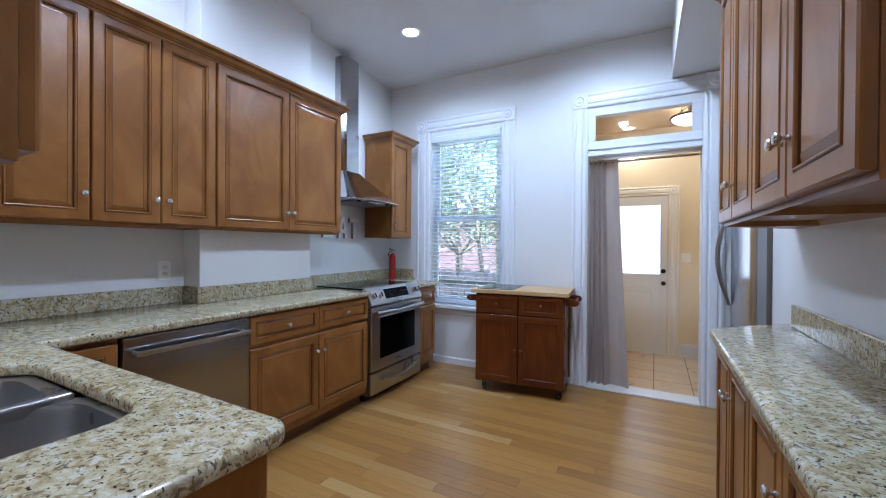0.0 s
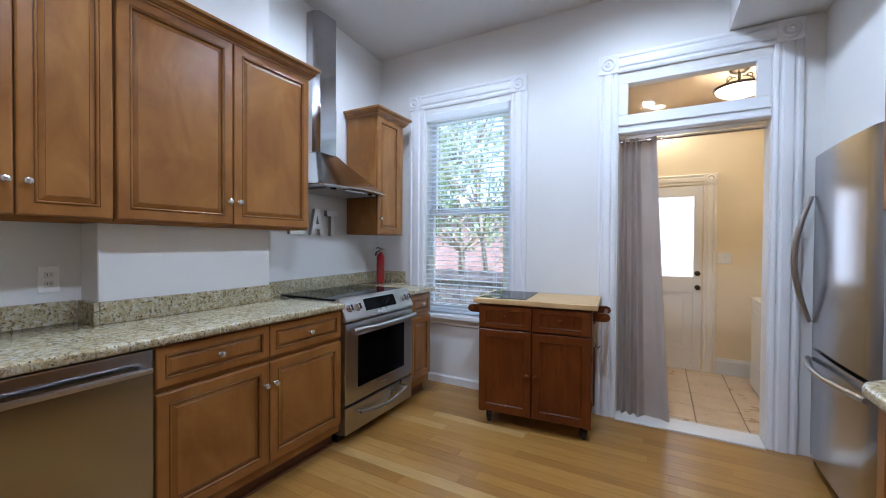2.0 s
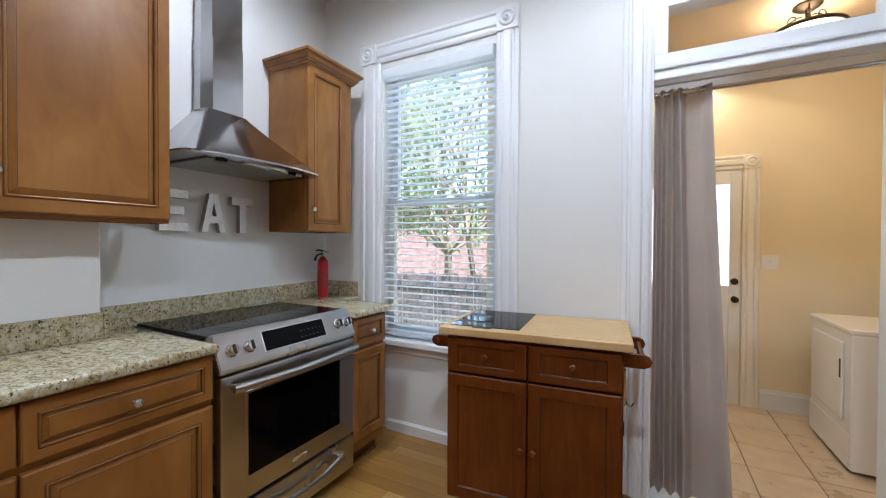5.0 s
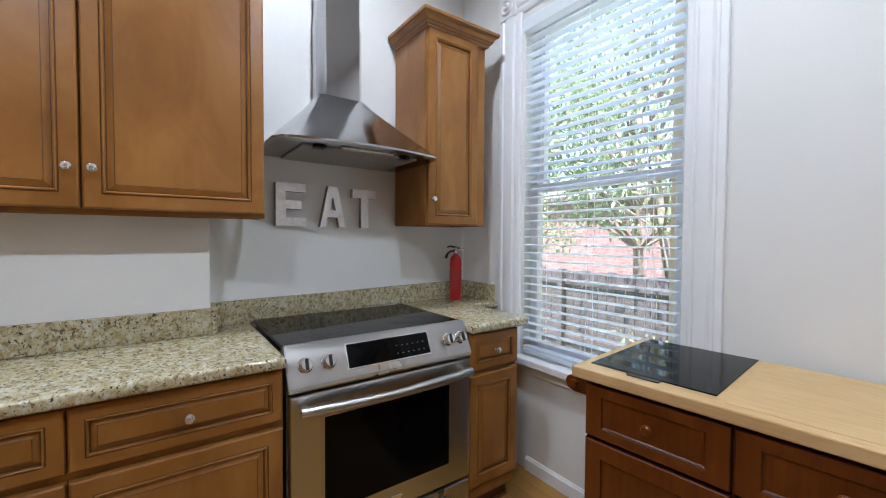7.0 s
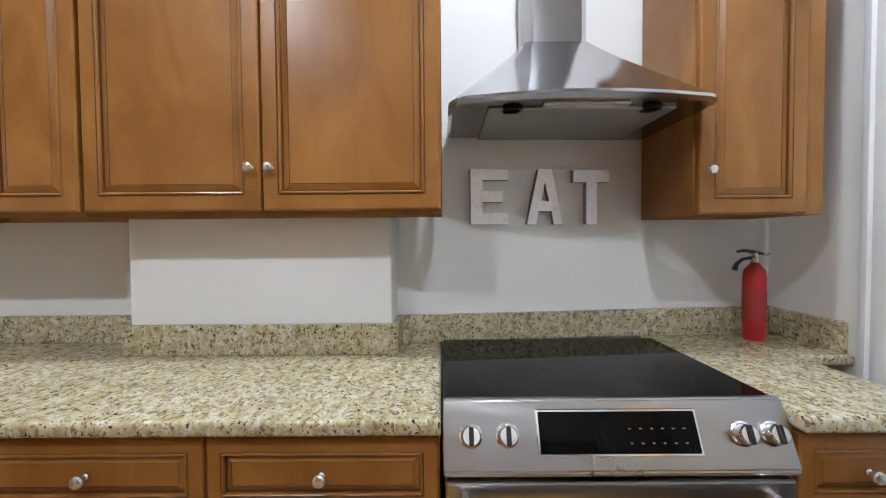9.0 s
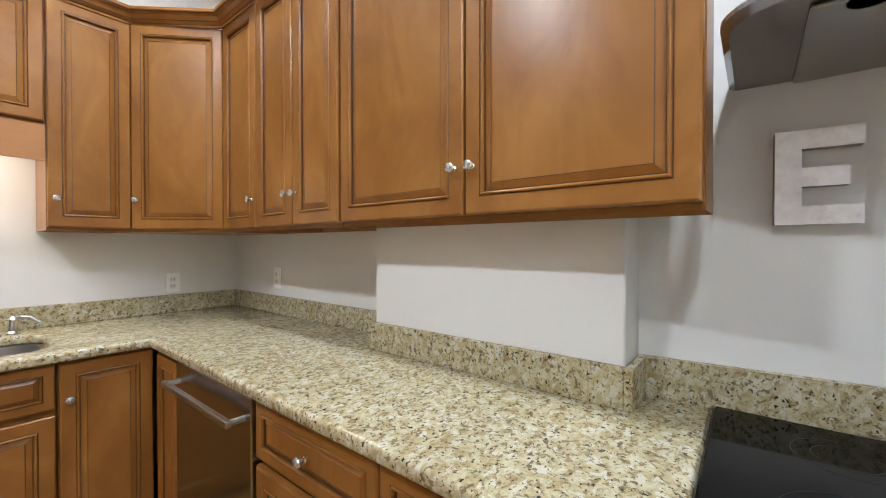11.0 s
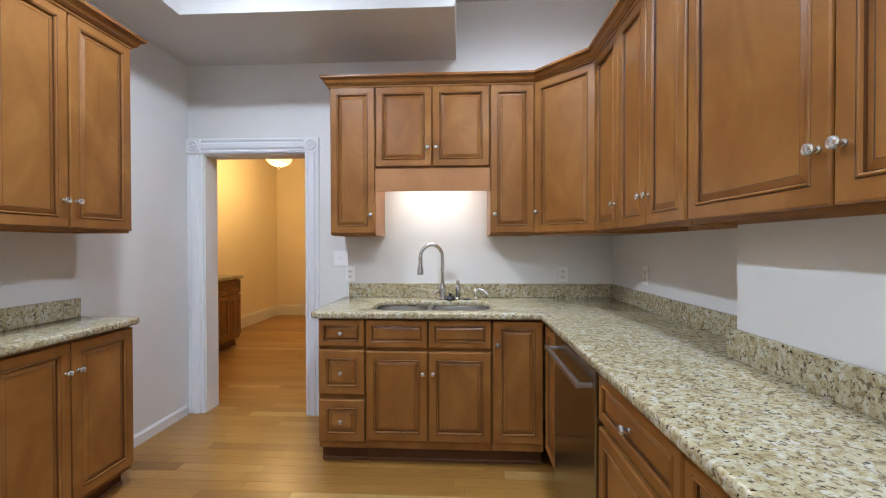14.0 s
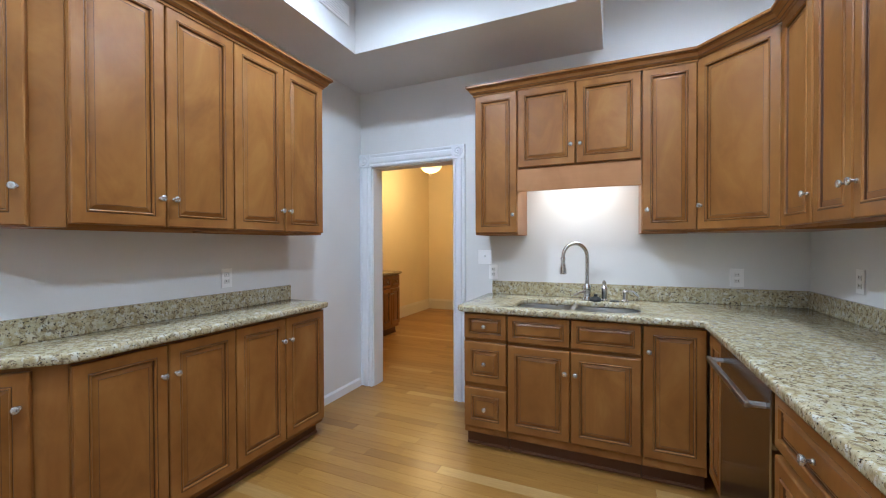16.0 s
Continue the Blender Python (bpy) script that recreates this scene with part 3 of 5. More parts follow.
# ---- cabinets ----
def panel_front(w, h, t=0.021, frame_w=0.046, horizontal=False):
    """A raised-panel front: x 0..w, z 0..h, face at y = -t; glazed grooves take the second material."""
    f = min(frame_w, w * 0.2, h * 0.2)
    k = f / 0.046
    rings = [(0, 0, 0), (0, t - 0.007, 0), (0.0015, t - 0.003, 0), (0.006, t, 0), (f - 0.001 * k, t, 0), (f + 0.0008 * k, t - 0.002, 1), (f + 0.0022 * k, t - 0.0012, 1),
             (f + 0.0040 * k, t + 0.0022, 0), (f + 0.0065 * k, t + 0.0030, 0), (f + 0.0090 * k, t + 0.0012, 0), (f + 0.0110 * k, t - 0.0040, 0), (f + 0.0118 * k, t - 0.0095, 1), (f + 0.0140 * k, t - 0.0095, 1),
             (f + 0.0310 * k, t - 0.0030, 0), (f + 0.0318 * k, t - 0.0046, 1), (f + 0.0334 * k, t - 0.0040, 1)]
    bm = bmesh.new()
    prev = None
    for ins, d, mi in rings:
        ring = [bm.verts.new(p) for p in ((ins, -d, ins), (w - ins, -d, ins), (w - ins, -d, h - ins), (ins, -d, h - ins))]
        if prev:
            for q in range(4):
                bm.faces.new((prev[q], prev[(q + 1) % 4], ring[(q + 1) % 4], ring[q])).material_index = mi
        else:
            bm.faces.new(ring)
        prev = ring
    bm.faces.new(prev)
    return mesh_of(bm, M_CABH if horizontal else M_CAB, M_GLAZE)


FRONTS = {}


def front(w, h, horizontal=False):
    key = (round(w, 3), round(h, 3), horizontal)
    if key not in FRONTS:
        FRONTS[key] = panel_front(*key[:2], horizontal=horizontal)
    return FRONTS[key]


KNOB = mesh_of(lathe([(0, 0.0), (0.0075, 0.0), (0.0075, -0.004), (0.005, -0.007), (0.005, -0.015), (0.013, -0.02), (0.0145, -0.025), (0.0125, -0.029), (0.007, -0.031), (0, -0.031)], 12, "y"), M_KNOB, smooth=True)


def cabinet(name, m, w, d, z0, z1, fronts, label, category, group="", toe=0.0, extra=None):
    """fronts: (kind, x, z, width, height, knob x, knob z or None). Box behind y = 0, fronts before it."""
    t = thing(name, m, label, category, group)
    if toe:
        part("body", solid((0, 0, z0 + toe), (w, d, z1), 0.0015), M_CAB, t)
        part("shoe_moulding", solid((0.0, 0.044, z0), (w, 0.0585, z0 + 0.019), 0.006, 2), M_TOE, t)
    else:
        bm = solid((0, 0, z0), (w, d, z1))
        bmesh.ops.recalc_face_normals(bm, faces=bm.faces)
        bm.normal_update()
        under = min(bm.faces, key=lambda face: face.calc_center_median().z)
        bmesh.ops.inset_region(bm, faces=[under], thickness=0.016)
        bmesh.ops.translate(bm, verts=list(under.verts), vec=(0, 0, 0.022))
        part("body", bm, M_CAB, t)
    if toe:
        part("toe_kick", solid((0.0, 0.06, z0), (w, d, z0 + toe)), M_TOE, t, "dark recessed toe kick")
    for kind, x, z, fw, fh, kx, kz in fronts:
        p = part(kind, front(fw, fh, kind == "drawer_front"), None, t, m=pose(x, -0.001, z))
        if kx is not None:
            part("knob", KNOB, None, p, "round pewter and glass knob", m=pose(kx - x, -0.021, kz - z))
    return t


def doors(w, z0, z1, n, knob_z, side="centre", gap=0.003, lo=0.0):
    """n doors side by side over width w."""
    fw = w / n
    out = []
    for i in range(n):
        x = lo + i * fw + gap
        if n == 2:
            kx = x + fw - 2 * gap - 0.026 if i == 0 else x + 0.026
        else:
            kx = x + (0.026 if side == "low" else fw - 2 * gap - 0.026)
        lift = 0.014 if z0 > 1.2 else gap
        out.append(("door", x, z0 + lift, fw - 2 * gap, z1 - z0 - gap - lift, kx, knob_z))
    return out


def drawers(w, z0, z1, n, gap=0.003):
    fw = w / n
    return [("drawer_front", i * fw + gap, z0 + gap, fw - 2 * gap, z1 - z0 - 2 * gap, i * fw + fw / 2, (z0 + z1) / 2) for i in range(n)]


CROWN = [(0, 0), (0.006, 0), (0.008, 0.010), (0.012, 0.0125), (0.022, 0.022), (0.024, 0.026), (0.032, 0.044), (0.044, 0.050), (0.046, 0.054), (0.050, 0.057), (0.050, 0.070), (0, 0.070)]
UB, UT = 1.372, 2.375       # upper cabinets: bottom and top
UG, LG = "wall cabinets", "base cabinets"
DF = 0.021                  # thickness of a front
ux, uy = -2.31 - DF, 0.37 - DF

# west run of wall cabinets
cabinet("wall_cabinet", pose(ux, 0.674, 0, 0, 0, 90), 0.332, ux - W - 0.001, UB, UT, doors(0.332, UB, UT, 1, 1.51), "honey maple wall cabinet with one raised-panel door", "wall cabinet", UG)
cabinet("wall_cabinet", pose(ux, 1.008, 0, 0, 0, 90), 0.590, ux - W - 0.001, UB, UT, doors(0.590, UB, UT, 2, 1.51), "honey maple wall cabinet with two narrow raised-panel doors", "wall cabinet", UG)
cabinet("wall_cabinet", pose(ux, 1.605, 0, 0, 0, 90), 1.055, ux - BREAST - 0.001, UB, UT, doors(1.055, UB, UT, 2, 1.51), "honey maple wall cabinet with two wide raised-panel doors", "wall cabinet", UG)
# south run
cabinet("wall_cabinet", pose(-0.645, uy, 0, 0, 0, 180), 0.309, uy - S_ - 0.001, UB, UT, doors(0.309, UB, UT, 1, 1.51), "honey maple wall cabinet beside the sink window valance", "wall cabinet", UG)
sc = cabinet("wall_cabinet", pose(-0.955, uy, 0, 0, 0, 180), 0.770, uy - S_ - 0.001, 1.82, UT, doors(0.770, 1.82, UT, 2, 1.957), "short honey maple wall cabinet over the sink", "wall cabinet", UG)
bm = bmesh.new()
n_arc = 16
pts = [(0.0, 1.82)] + [(0.77 * i / n_arc, 1.668 + 0.003 * (1 - (2 * i / n_arc - 1) ** 4)) for i in range(n_arc + 1)] + [(0.77, 1.82)]
a = [bm.verts.new((px, -0.012, pz)) for px, pz in pts]
b = [bm.verts.new((px, 0.006, pz)) for px, pz in pts]
bm.faces.new(a)
bm.faces.new(b)
for k in range(len(a)):
    bm.faces.new((a[k], a[(k + 1) % len(a)], b[(k + 1) % len(a)], b[k]))
part("valance", bm, M_VALANCE, sc, "plain pale maple valance with a shallow arch")
cabinet("wall_cabinet", pose(-1.727, uy, 0, 0, 0, 180), 0.293, uy - S_ - 0.001, UB, UT, doors(0.293, UB, UT, 1, 1.51, "low"), "narrow honey maple wall cabinet beside the sink", "wall cabinet", UG)
# diagonal corner cabinet
t = thing("corner_wall_cabinet", pose(-2.02, uy, 0, 0, 0, 135), "honey maple diagonal corner wall cabinet", "wall cabinet", UG)
dw_ = math.hypot(-2.02 - ux, 0.674 - uy)
minv = pose(-2.02, uy, 0, 0, 0, 135).inverted()
outline = [minv @ Vector(p) for p in ((-2.022, uy, 0), (ux, 0.672, 0), (W + 0.001, 0.672, 0), (W + 0.001, S_ + 0.001, 0), (-2.022, S_ + 0.001, 0))]
part("body", prism([(v.x, v.y) for v in outline], UB, UT), M_CAB, t)
d_ = part("door", front(dw_ - 0.03, UT - UB - 0.017), None, t, m=pose(0.015, -0.002, UB + 0.014))
part("knob", KNOB, None, d_, "round pewter and glass knob", m=pose(0.028, -0.021, 1.51 - UB))
# crown over the L of wall cabinets
cr = thing("crown_moulding", pose(0, 0, UT - 0.008), "honey maple crown moulding along the wall cabinets", "crown moulding", kind="structure")
part("moulding", sweep([(-0.643, S_ + 0.002, 0), (-0.643, uy + DF, 0), (-2.02 - 0.008, uy + DF, 0), (ux + DF, 0.674 + 0.008, 0), (ux + DF, 2.662, 0), (BREAST + 0.002, 2.662, 0)], CROWN, dark=(2, 4, 7)), [M_CABH, M_GLAZE], cr)
# single cabinet beside the window
cabinet("wall_cabinet", pose(-2.36 - DF, 3.437, 0, 0, 0, 90), 0.40, -2.36 - DF - W2 - 0.001, 1.365, UT, [("door", 0.004, 1.368, 0.33, UT - 1.371, 0.03, 1.50)], "single honey maple wall cabinet between hood and window", "wall cabinet", UG)
cr = thing("crown_moulding", pose(0, 0, UT - 0.008), "honey maple crown moulding round the single cabinet", "crown moulding", kind="structure")
part("moulding", sweep([(W2 + 0.002, 3.437, 0), (-2.36, 3.437, 0), (-2.36, 3.837, 0), (W2 + 0.002, 3.837, 0)], CROWN, dark=(2, 4, 7)), [M_CABH, M_GLAZE], cr)

# base cabinets, west run
bx, by = -2.03 - DF + 0.02, 0.72 - DF
BT, DB, DRB = 0.876, 0.15, 0.697
cabinet("base_cabinet", pose(bx, 0.705, 0, 0, 0, 90), 0.293, 0.58, 0, BT, [("door", 0.05, DB + 0.003, 0.238, 0.70, None, None)], "narrow honey maple filler cabinet beside the dishwasher", "base cabinet", LG, 0.10)
cabinet("base_cabinet", pose(bx, 1.612, 0, 0, 0, 90), 1.04, 0.42, 0, BT, drawers(1.04, DRB, 0.869, 2) + doors(1.04, DB, 0.680, 2, 0.565), "honey maple base cabinet with two drawers over two doors", "base cabinet", LG, 0.10)
cabinet("base_cabinet", pose(bx, 3.437, 0, 0, 0, 90), 0.305, 0.62, 0, BT, drawers(0.305, DRB, 0.869, 1) + [("door", 0.003, 0.165, 0.299, 0.515, None, None)], "narrow honey maple base cabinet between range and window", "base cabinet", LG, 0.10)
# south run
cabinet("drawer_cabinet", pose(-0.687, by, 0, 0, 0, 180), 0.280, 0.60, 0, BT, [("drawer_front", 0.003, z, 0.274, h, 0.140, z + h / 2) for z, h in ((0.145, 0.248), (0.424, 0.262), (0.708, 0.160))], "honey maple cabinet with three stacked drawers", "base cabinet", LG, 0.10)
cabinet("sink_cabinet", pose(-0.97, by, 0, 0, 0, 180), 0.741, 0.60, 0, 0.70, [("drawer_front", x, 0.703, 0.364, 0.165, None, None) for x in (0.003, 0.3735)] + doors(0.741, DB, 0.684, 2, 0.557), "honey maple sink cabinet with two doors", "base cabinet", LG, 0.10)
cabinet("base_cabinet", pose(-1.714, by, 0, 0, 0, 180), 0.296, 0.60, 0, BT, doors(0.296, DB, 0.868, 1, 0.73, "low"), "narrow honey maple base cabinet in the corner", "base cabinet", LG, 0.10)

# east run: shallow units and an angled end unit
RX = 0.252 + DF
for y1 in (2.305, 1.6225):
    cabinet("wall_cabinet", pose(RX, y1, 0, 0, 0, -90), 0.682, E_ - RX - 0.001, UB, UT, doors(0.682, UB, UT, 2, 1.51), "honey maple wall cabinet with two raised-panel doors", "wall cabinet", UG)
    cabinet("base_cabinet", pose(RX, y1, 0, 0, 0, -90), 0.682, E_ - RX - 0.001, 0, BT, doors(0.682, 0.115, 0.864, 2, 0.726), "shallow honey maple base cabinet with two raised-panel doors", "base cabinet", LG, 0.09)
AX, AY, AW = RX, 2.307, 0.44
for nm, z0, z1, dz0, dz1, kz, toe, lb, cat in (("angled_wall_cabinet", UB, UT, UB, UT, 1.51, 0, "honey maple angled end wall cabinet", "wall cabinet"), ("angled_base_cabinet", 0, BT, 0.115, 0.858, 0.73, 0.09, "honey maple angled end base cabinet", "base cabinet")):
    mm = pose(AX, AY, 0, 0, 0, -135)
    t = thing(nm, mm, lb, cat, UG if toe == 0 else LG)
    q = AW * 0.7071
    iv = mm.inverted()
    o2 = [iv @ Vector(p) for p in ((AX, AY, 0), (AX + q, AY + q, 0), (E_ - 0.001, AY + q, 0), (E_ - 0.001, AY, 0))]
    part("body", prism([(v.x, v.y) for v in o2], z0 + toe, z1), M_CAB, t)
    if toe:
        o3 = [iv @ Vector(p) for p in ((AX + 0.06, AY, 0), (AX + q, AY + q - 0.06, 0), (E_ - 0.001, AY + q - 0.06, 0), (E_ - 0.001, AY, 0))]
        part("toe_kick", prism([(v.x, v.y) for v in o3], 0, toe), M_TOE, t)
    d_ = part("door", front(0.30, dz1 - dz0 - 0.006), None, t, m=pose(-0.40, -0.001, dz0 + 0.003))
    part("knob", KNOB, None, d_, "round pewter and glass knob", m=pose(0.30 - 0.026, -0.021, kz - dz0))
cr = thing("crown_moulding", pose(0, 0, UT - 0.008), "honey maple crown moulding along the east wall cabinets", "crown moulding", kind="structure")
part("moulding", sweep([(E_ - 0.002, AY + q, 0), (AX + q - 0.004, AY + q, 0), (AX - DF, AY - 0.004, 0), (AX - DF, 0.942, 0), (E_ - 0.002, 0.942, 0)], CROWN, dark=(2, 4, 7)), [M_CABH, M_GLAZE], cr)

# ---- worktops ----
CT = 0.914
def rounded_prism(outline, z0, z1, r=0.014, holes=()):
    """A slab with rounded upper and lower edges, with holes cut through."""
    bm = bmesh.new()
    outer = [bm.verts.new((x, y, z1)) for x, y in outline]
    edges = [bm.edges.new((outer[k], outer[(k + 1) % len(outer)])) for k in range(len(outer))]
    for h in holes:
        hv = [bm.verts.new((x, y, z1)) for x, y in h]
        edges += [bm.edges.new((hv[k], hv[(k + 1) % len(hv)])) for k in range(len(hv))]
    bmesh.ops.triangle_fill(bm, use_beauty=True, use_dissolve=False, edges=edges)
    r_ = bmesh.ops.extrude_face_region(bm, geom=bm.faces[:])
    bmesh.ops.translate(bm, verts=[v for v in r_["geom"] if isinstance(v, bmesh.types.BMVert)], vec=(0, 0, z0 - z1))
    bmesh.ops.recalc_face_normals(bm, faces=bm.faces)
    sharp = [e for e in bm.edges if len(e.link_faces) == 2 and abs(e.link_faces[0].normal.z - e.link_faces[1].normal.z) > 0.5]
    bmesh.ops.bevel(bm, geom=sharp, offset=r, segments=4, affect="EDGES", profile=0.5)
    return bm


def rounded_rect(x0, y0, x1, y1, r, seg=6, r2=None):
    out = []
    for cx, cy, a0, rr in ((x1, y1, 0, r), (x0, y1, 90, r), (x0, y0, 180, r2 or r), (x1, y0, 270, r2 or r)):
        sx, sy = (-1 if cx == x1 else 1), (-1 if cy == y1 else 1)
        for k in range(seg + 1):
            a = radians(a0 + 90 * k / seg)
            out.append((cx + sx * rr + rr * math.cos(a), cy + sy * rr + rr * math.sin(a)))
    return out


def arc(cx, cy, r, a0, a1, seg=5):
    return [(cx + r * math.cos(radians(a0 + (a1 - a0) * k / seg)), cy + r * math.sin(radians(a0 + (a1 - a0) * k / seg))) for k in range(seg + 1)]


CFX, CFY = -1.985, 0.748       # front edges of the west and south worktops
SINK_L = rounded_rect(-1.315, 0.245, -0.985, 0.620, 0.09)
SINK_R = rounded_rect(-1.700, 0.245, -1.345, 0.598, 0.09)
wt = thing("worktop", pose(0, 0, 0), "speckled beige granite worktop in an L with bullnose edge", "worktop")
HOLE = rounded_rect(-1.715, 0.230, -0.97, 0.635, 0.10)
outline = arc(-0.640 - 0.055, CFY - 0.055, 0.055, 0, 90) + [(CFX - 0.0, CFY), (CFX, CFY + 0.0)][:1] + [(CFX, 2.655), (-2.634, 2.655), (-2.62, 2.489), (BREAST + 0.001, 2.489), (BREAST + 0.001, 1.598), (W + 0.001, 1.598), (W + 0.001, S_ + 0.001), (-0.640, S_ + 0.001)]
part("slab", rounded_prism(outline, BT, CT, 0.012, [HOLE]), M_GRANITE, wt, smooth=True)
SP = 0.02
for lo, hi in (((W + SP, S_ + 0.001, CT), (-0.68, S_ + SP, 1.016)), ((W + 0.001, S_ + 0.001, CT), (W + SP, 1.598 - SP, 1.016)), ((W + SP, 1.598 - SP, CT), (BREAST + SP, 1.599, 1.016)),
               ((BREAST + 0.001, 1.60, CT), (BREAST + SP, 2.488, 1.016)), ((-2.60, 2.489, CT), (BREAST + SP, 2.489 + SP, 1.016)), ((-2.735, N - SP, CT), (-2.44, N - 0.001, 1.016))):
    part("backsplash", solid(lo, hi, 0.002), M_GRANITE, wt)
part("backsplash", prism([(-2.618, 2.489), (-2.598, 2.489), (-2.742, N - 0.001), (-2.762, N - 0.001)], CT, 1.016), M_GRANITE, wt)
w2 = thing("worktop", pose(0, 0, 0), "small speckled granite worktop between range and window", "worktop")
part("slab", rounded_prism([(CFX + 0.0, 3.432), *arc(CFX - 0.03, 3.80 - 0.03, 0.03, 0, 90), (-2.42, 3.80), (-2.42, N - 0.001), (-2.74, N - 0.001), (-2.70, 3.432)], BT, CT, 0.012), M_GRANITE, w2, smooth=True)
w3 = thing("worktop", pose(0, 0, 0), "long shallow speckled granite worktop with an angled end", "worktop")
part("slab", rounded_prism([(E_ - 0.001, 0.915), (E_ - 0.001, 2.66), (AX + q - 0.02, AY + q + 0.03), (AX + q - 0.05, AY + q + 0.015), (0.235, AY + 0.035), (0.222, AY - 0.0), (0.222, 0.945), (0.235, 0.920), (0.26, 0.915)], BT, CT, 0.012), M_GRANITE, w3, smooth=True)
part("backsplash", solid((E_ - SP, 0.92, CT), (E_ - 0.001, 2.585, 1.016), 0.002), M_GRANITE, w3)

# ---- sink and taps ----
sk = thing("kitchen_sink", pose(0, 0, 0), "undermounted stainless steel double sink", "sink")
def bowl(outl, depth, lo, hi):
    bm = bmesh.new()
    c = Vector((sum(p[0] for p in outl) / len(outl), sum(p[1] for p in outl) / len(outl)))
    levels = [(1.22, BT - 0.001), (1.0, BT - 0.001), (0.985, BT - 0.02), (0.95, CT - depth + 0.03), (0.90, CT - depth + 0.008), (0.8, CT - depth), (0.12, CT - depth - 0.004), (0.1, CT - depth - 0.012)]
    prev = None
    for s_, z in levels:
        ring = [bm.verts.new((min(max(c.x + (x - c.x) * s_, lo), hi), c.y + (y - c.y) * s_, z)) for x, y in outl]
        if prev:
            for k in range(len(ring)):
                bm.faces.new((prev[k], prev[(k + 1) % len(ring)], ring[(k + 1) % len(ring)], ring[k]))
        prev = ring
    bm.faces.new(prev)
    return bm
part("bowl", bowl(SINK_L, 0.22, -1.33, 0), M_SINK, sk, "deep rounded steel bowl", smooth=True)
part("bowl", bowl(SINK_R, 0.19, -3, -1.33), M_SINK, sk, "smaller rounded steel bowl", smooth=True)
part("rim", solid((-1.347, 0.235, BT - 0.03), (-1.313, 0.622, BT + 0.016), 0.007, 2), M_STEEL, sk)

def gooseneck(x, y):
    t = thing("kitchen_tap", pose(x, y, CT), "brushed nickel gooseneck pull-down kitchen tap", "tap")
    part("base", lathe([(0.033, 0), (0.033, 0.007), (0.027, 0.014), (0.024, 0.03), (0.024, 0.075), (0.028, 0.08), (0.025, 0.10), (0.015, 0.115)], 20), M_NICKEL, t, smooth=True)
    pts = [(0, 0, 0.10), (0, 0, 0.30)] + [(0.078 - 0.078 * math.cos(a), 0.05 * (1 - math.cos(a)) / 2, 0.30 + 0.095 * math.sin(a)) for a in [math.pi * k / 12 for k in range(1, 13)]]
    part("neck", tube(pts, 0.0132, 12), M_NICKEL, t, smooth=True)
    ex, ey = pts[-1][0], pts[-1][1]
    part("spray_head", lathe([(0.014, 0.0), (0.018, -0.01), (0.0145, -0.03), (0.0155, -0.05), (0.023, -0.085), (0.024, -0.115), (0.017, -0.12)], 16, at=(ex, ey, 0.30)), M_NICKEL, t, smooth=True)
    part("lever", tube([(0.018, 0.0, 0.06), (0.05, 0.02, 0.05), (0.09, 0.035, 0.03)], [0.009, 0.007, 0.006], 8), M_NICKEL, t, smooth=True)
    return t
gooseneck(-1.40, 0.17)
t = thing("soap_dispenser", pose(-1.51, 0.16, CT), "brushed nickel soap dispenser with a ball finial", "soap dispenser")
part("body", lathe([(0.025, 0), (0.025, 0.008), (0.019, 0.015), (0.019, 0.08), (0.023, 0.086), (0.016, 0.102), (0.009, 0.108), (0.014, 0.12), (0.011, 0.136), (0, 0.142)], 16), M_NICKEL, t, smooth=True)
part("spout", tube([(0, 0, 0.085), (0, 0.035, 0.088), (0, 0.05, 0.078)], 0.006, 8), M_NICKEL, t, smooth=True)
t = thing("filter_tap", pose(-1.64, 0.17, CT), "small brushed nickel filtered water tap", "tap")
part("body", lathe([(0.024, 0), (0.024, 0.007), (0.016, 0.016), (0.016, 0.06), (0.020, 0.066), (0.010, 0.08)], 14), M_NICKEL, t, smooth=True)
part("spout", tube([(0, 0, 0.06), (-0.015, 0.01, 0.075), (-0.05, 0.03, 0.073), (-0.08, 0.042, 0.045)], 0.007, 8), M_NICKEL, t, smooth=True)
t = thing("sink_stopper", pose(-1.455, 0.20, CT), "black rubber sink stopper standing behind the sink", "sink stopper")
part("disc", lathe([(0.0, 0), (0.036, 0), (0.040, 0.008), (0.034, 0.020), (0.022, 0.028), (0.010, 0.032), (0.012, 0.046), (0, 0.05)], 16), M_RUBBER, t, smooth=True)
t = thing("sink_stopper", pose(-1.575, 0.19, CT), "flat black sink strainer behind the sink", "sink stopper")
part("disc", lathe([(0.0, 0), (0.030, 0), (0.032, 0.006), (0.012, 0.01), (0, 0.012)], 16), M_RUBBER, t, smooth=True)

# ---- dishwasher ----
t = thing("dishwasher", pose(bx, 1.003, 0, 0, 0, 90), "built-in stainless steel dishwasher with a bar handle", "dishwasher")
part("door", solid((0.004, -0.028, 0.105), (0.600, 0.0, 0.868), 0.004, 2), M_DWSTEEL, t)
part("tub", solid((0.006, 0.0, 0.10), (0.598, 0.55, 0.862)), M_DARK, t)
part("toe_panel", solid((0.004, 0.05, 0.0), (0.600, 0.09, 0.10)), M_BLACK, t)
hb = bmesh.new()
tube([(0.045, -0.024, 0.80), (0.045, -0.07, 0.80)], 0.010, 8, hb)
tube([(0.559, -0.028, 0.80), (0.559, -0.07, 0.80)], 0.010, 8, hb)
box(hb, (0.03, -0.088, 0.790), (0.574, -0.068, 0.812), 0.006, 0, 2)
part("handle", hb, M_STEEL, t, "brushed bar handle", smooth=True)

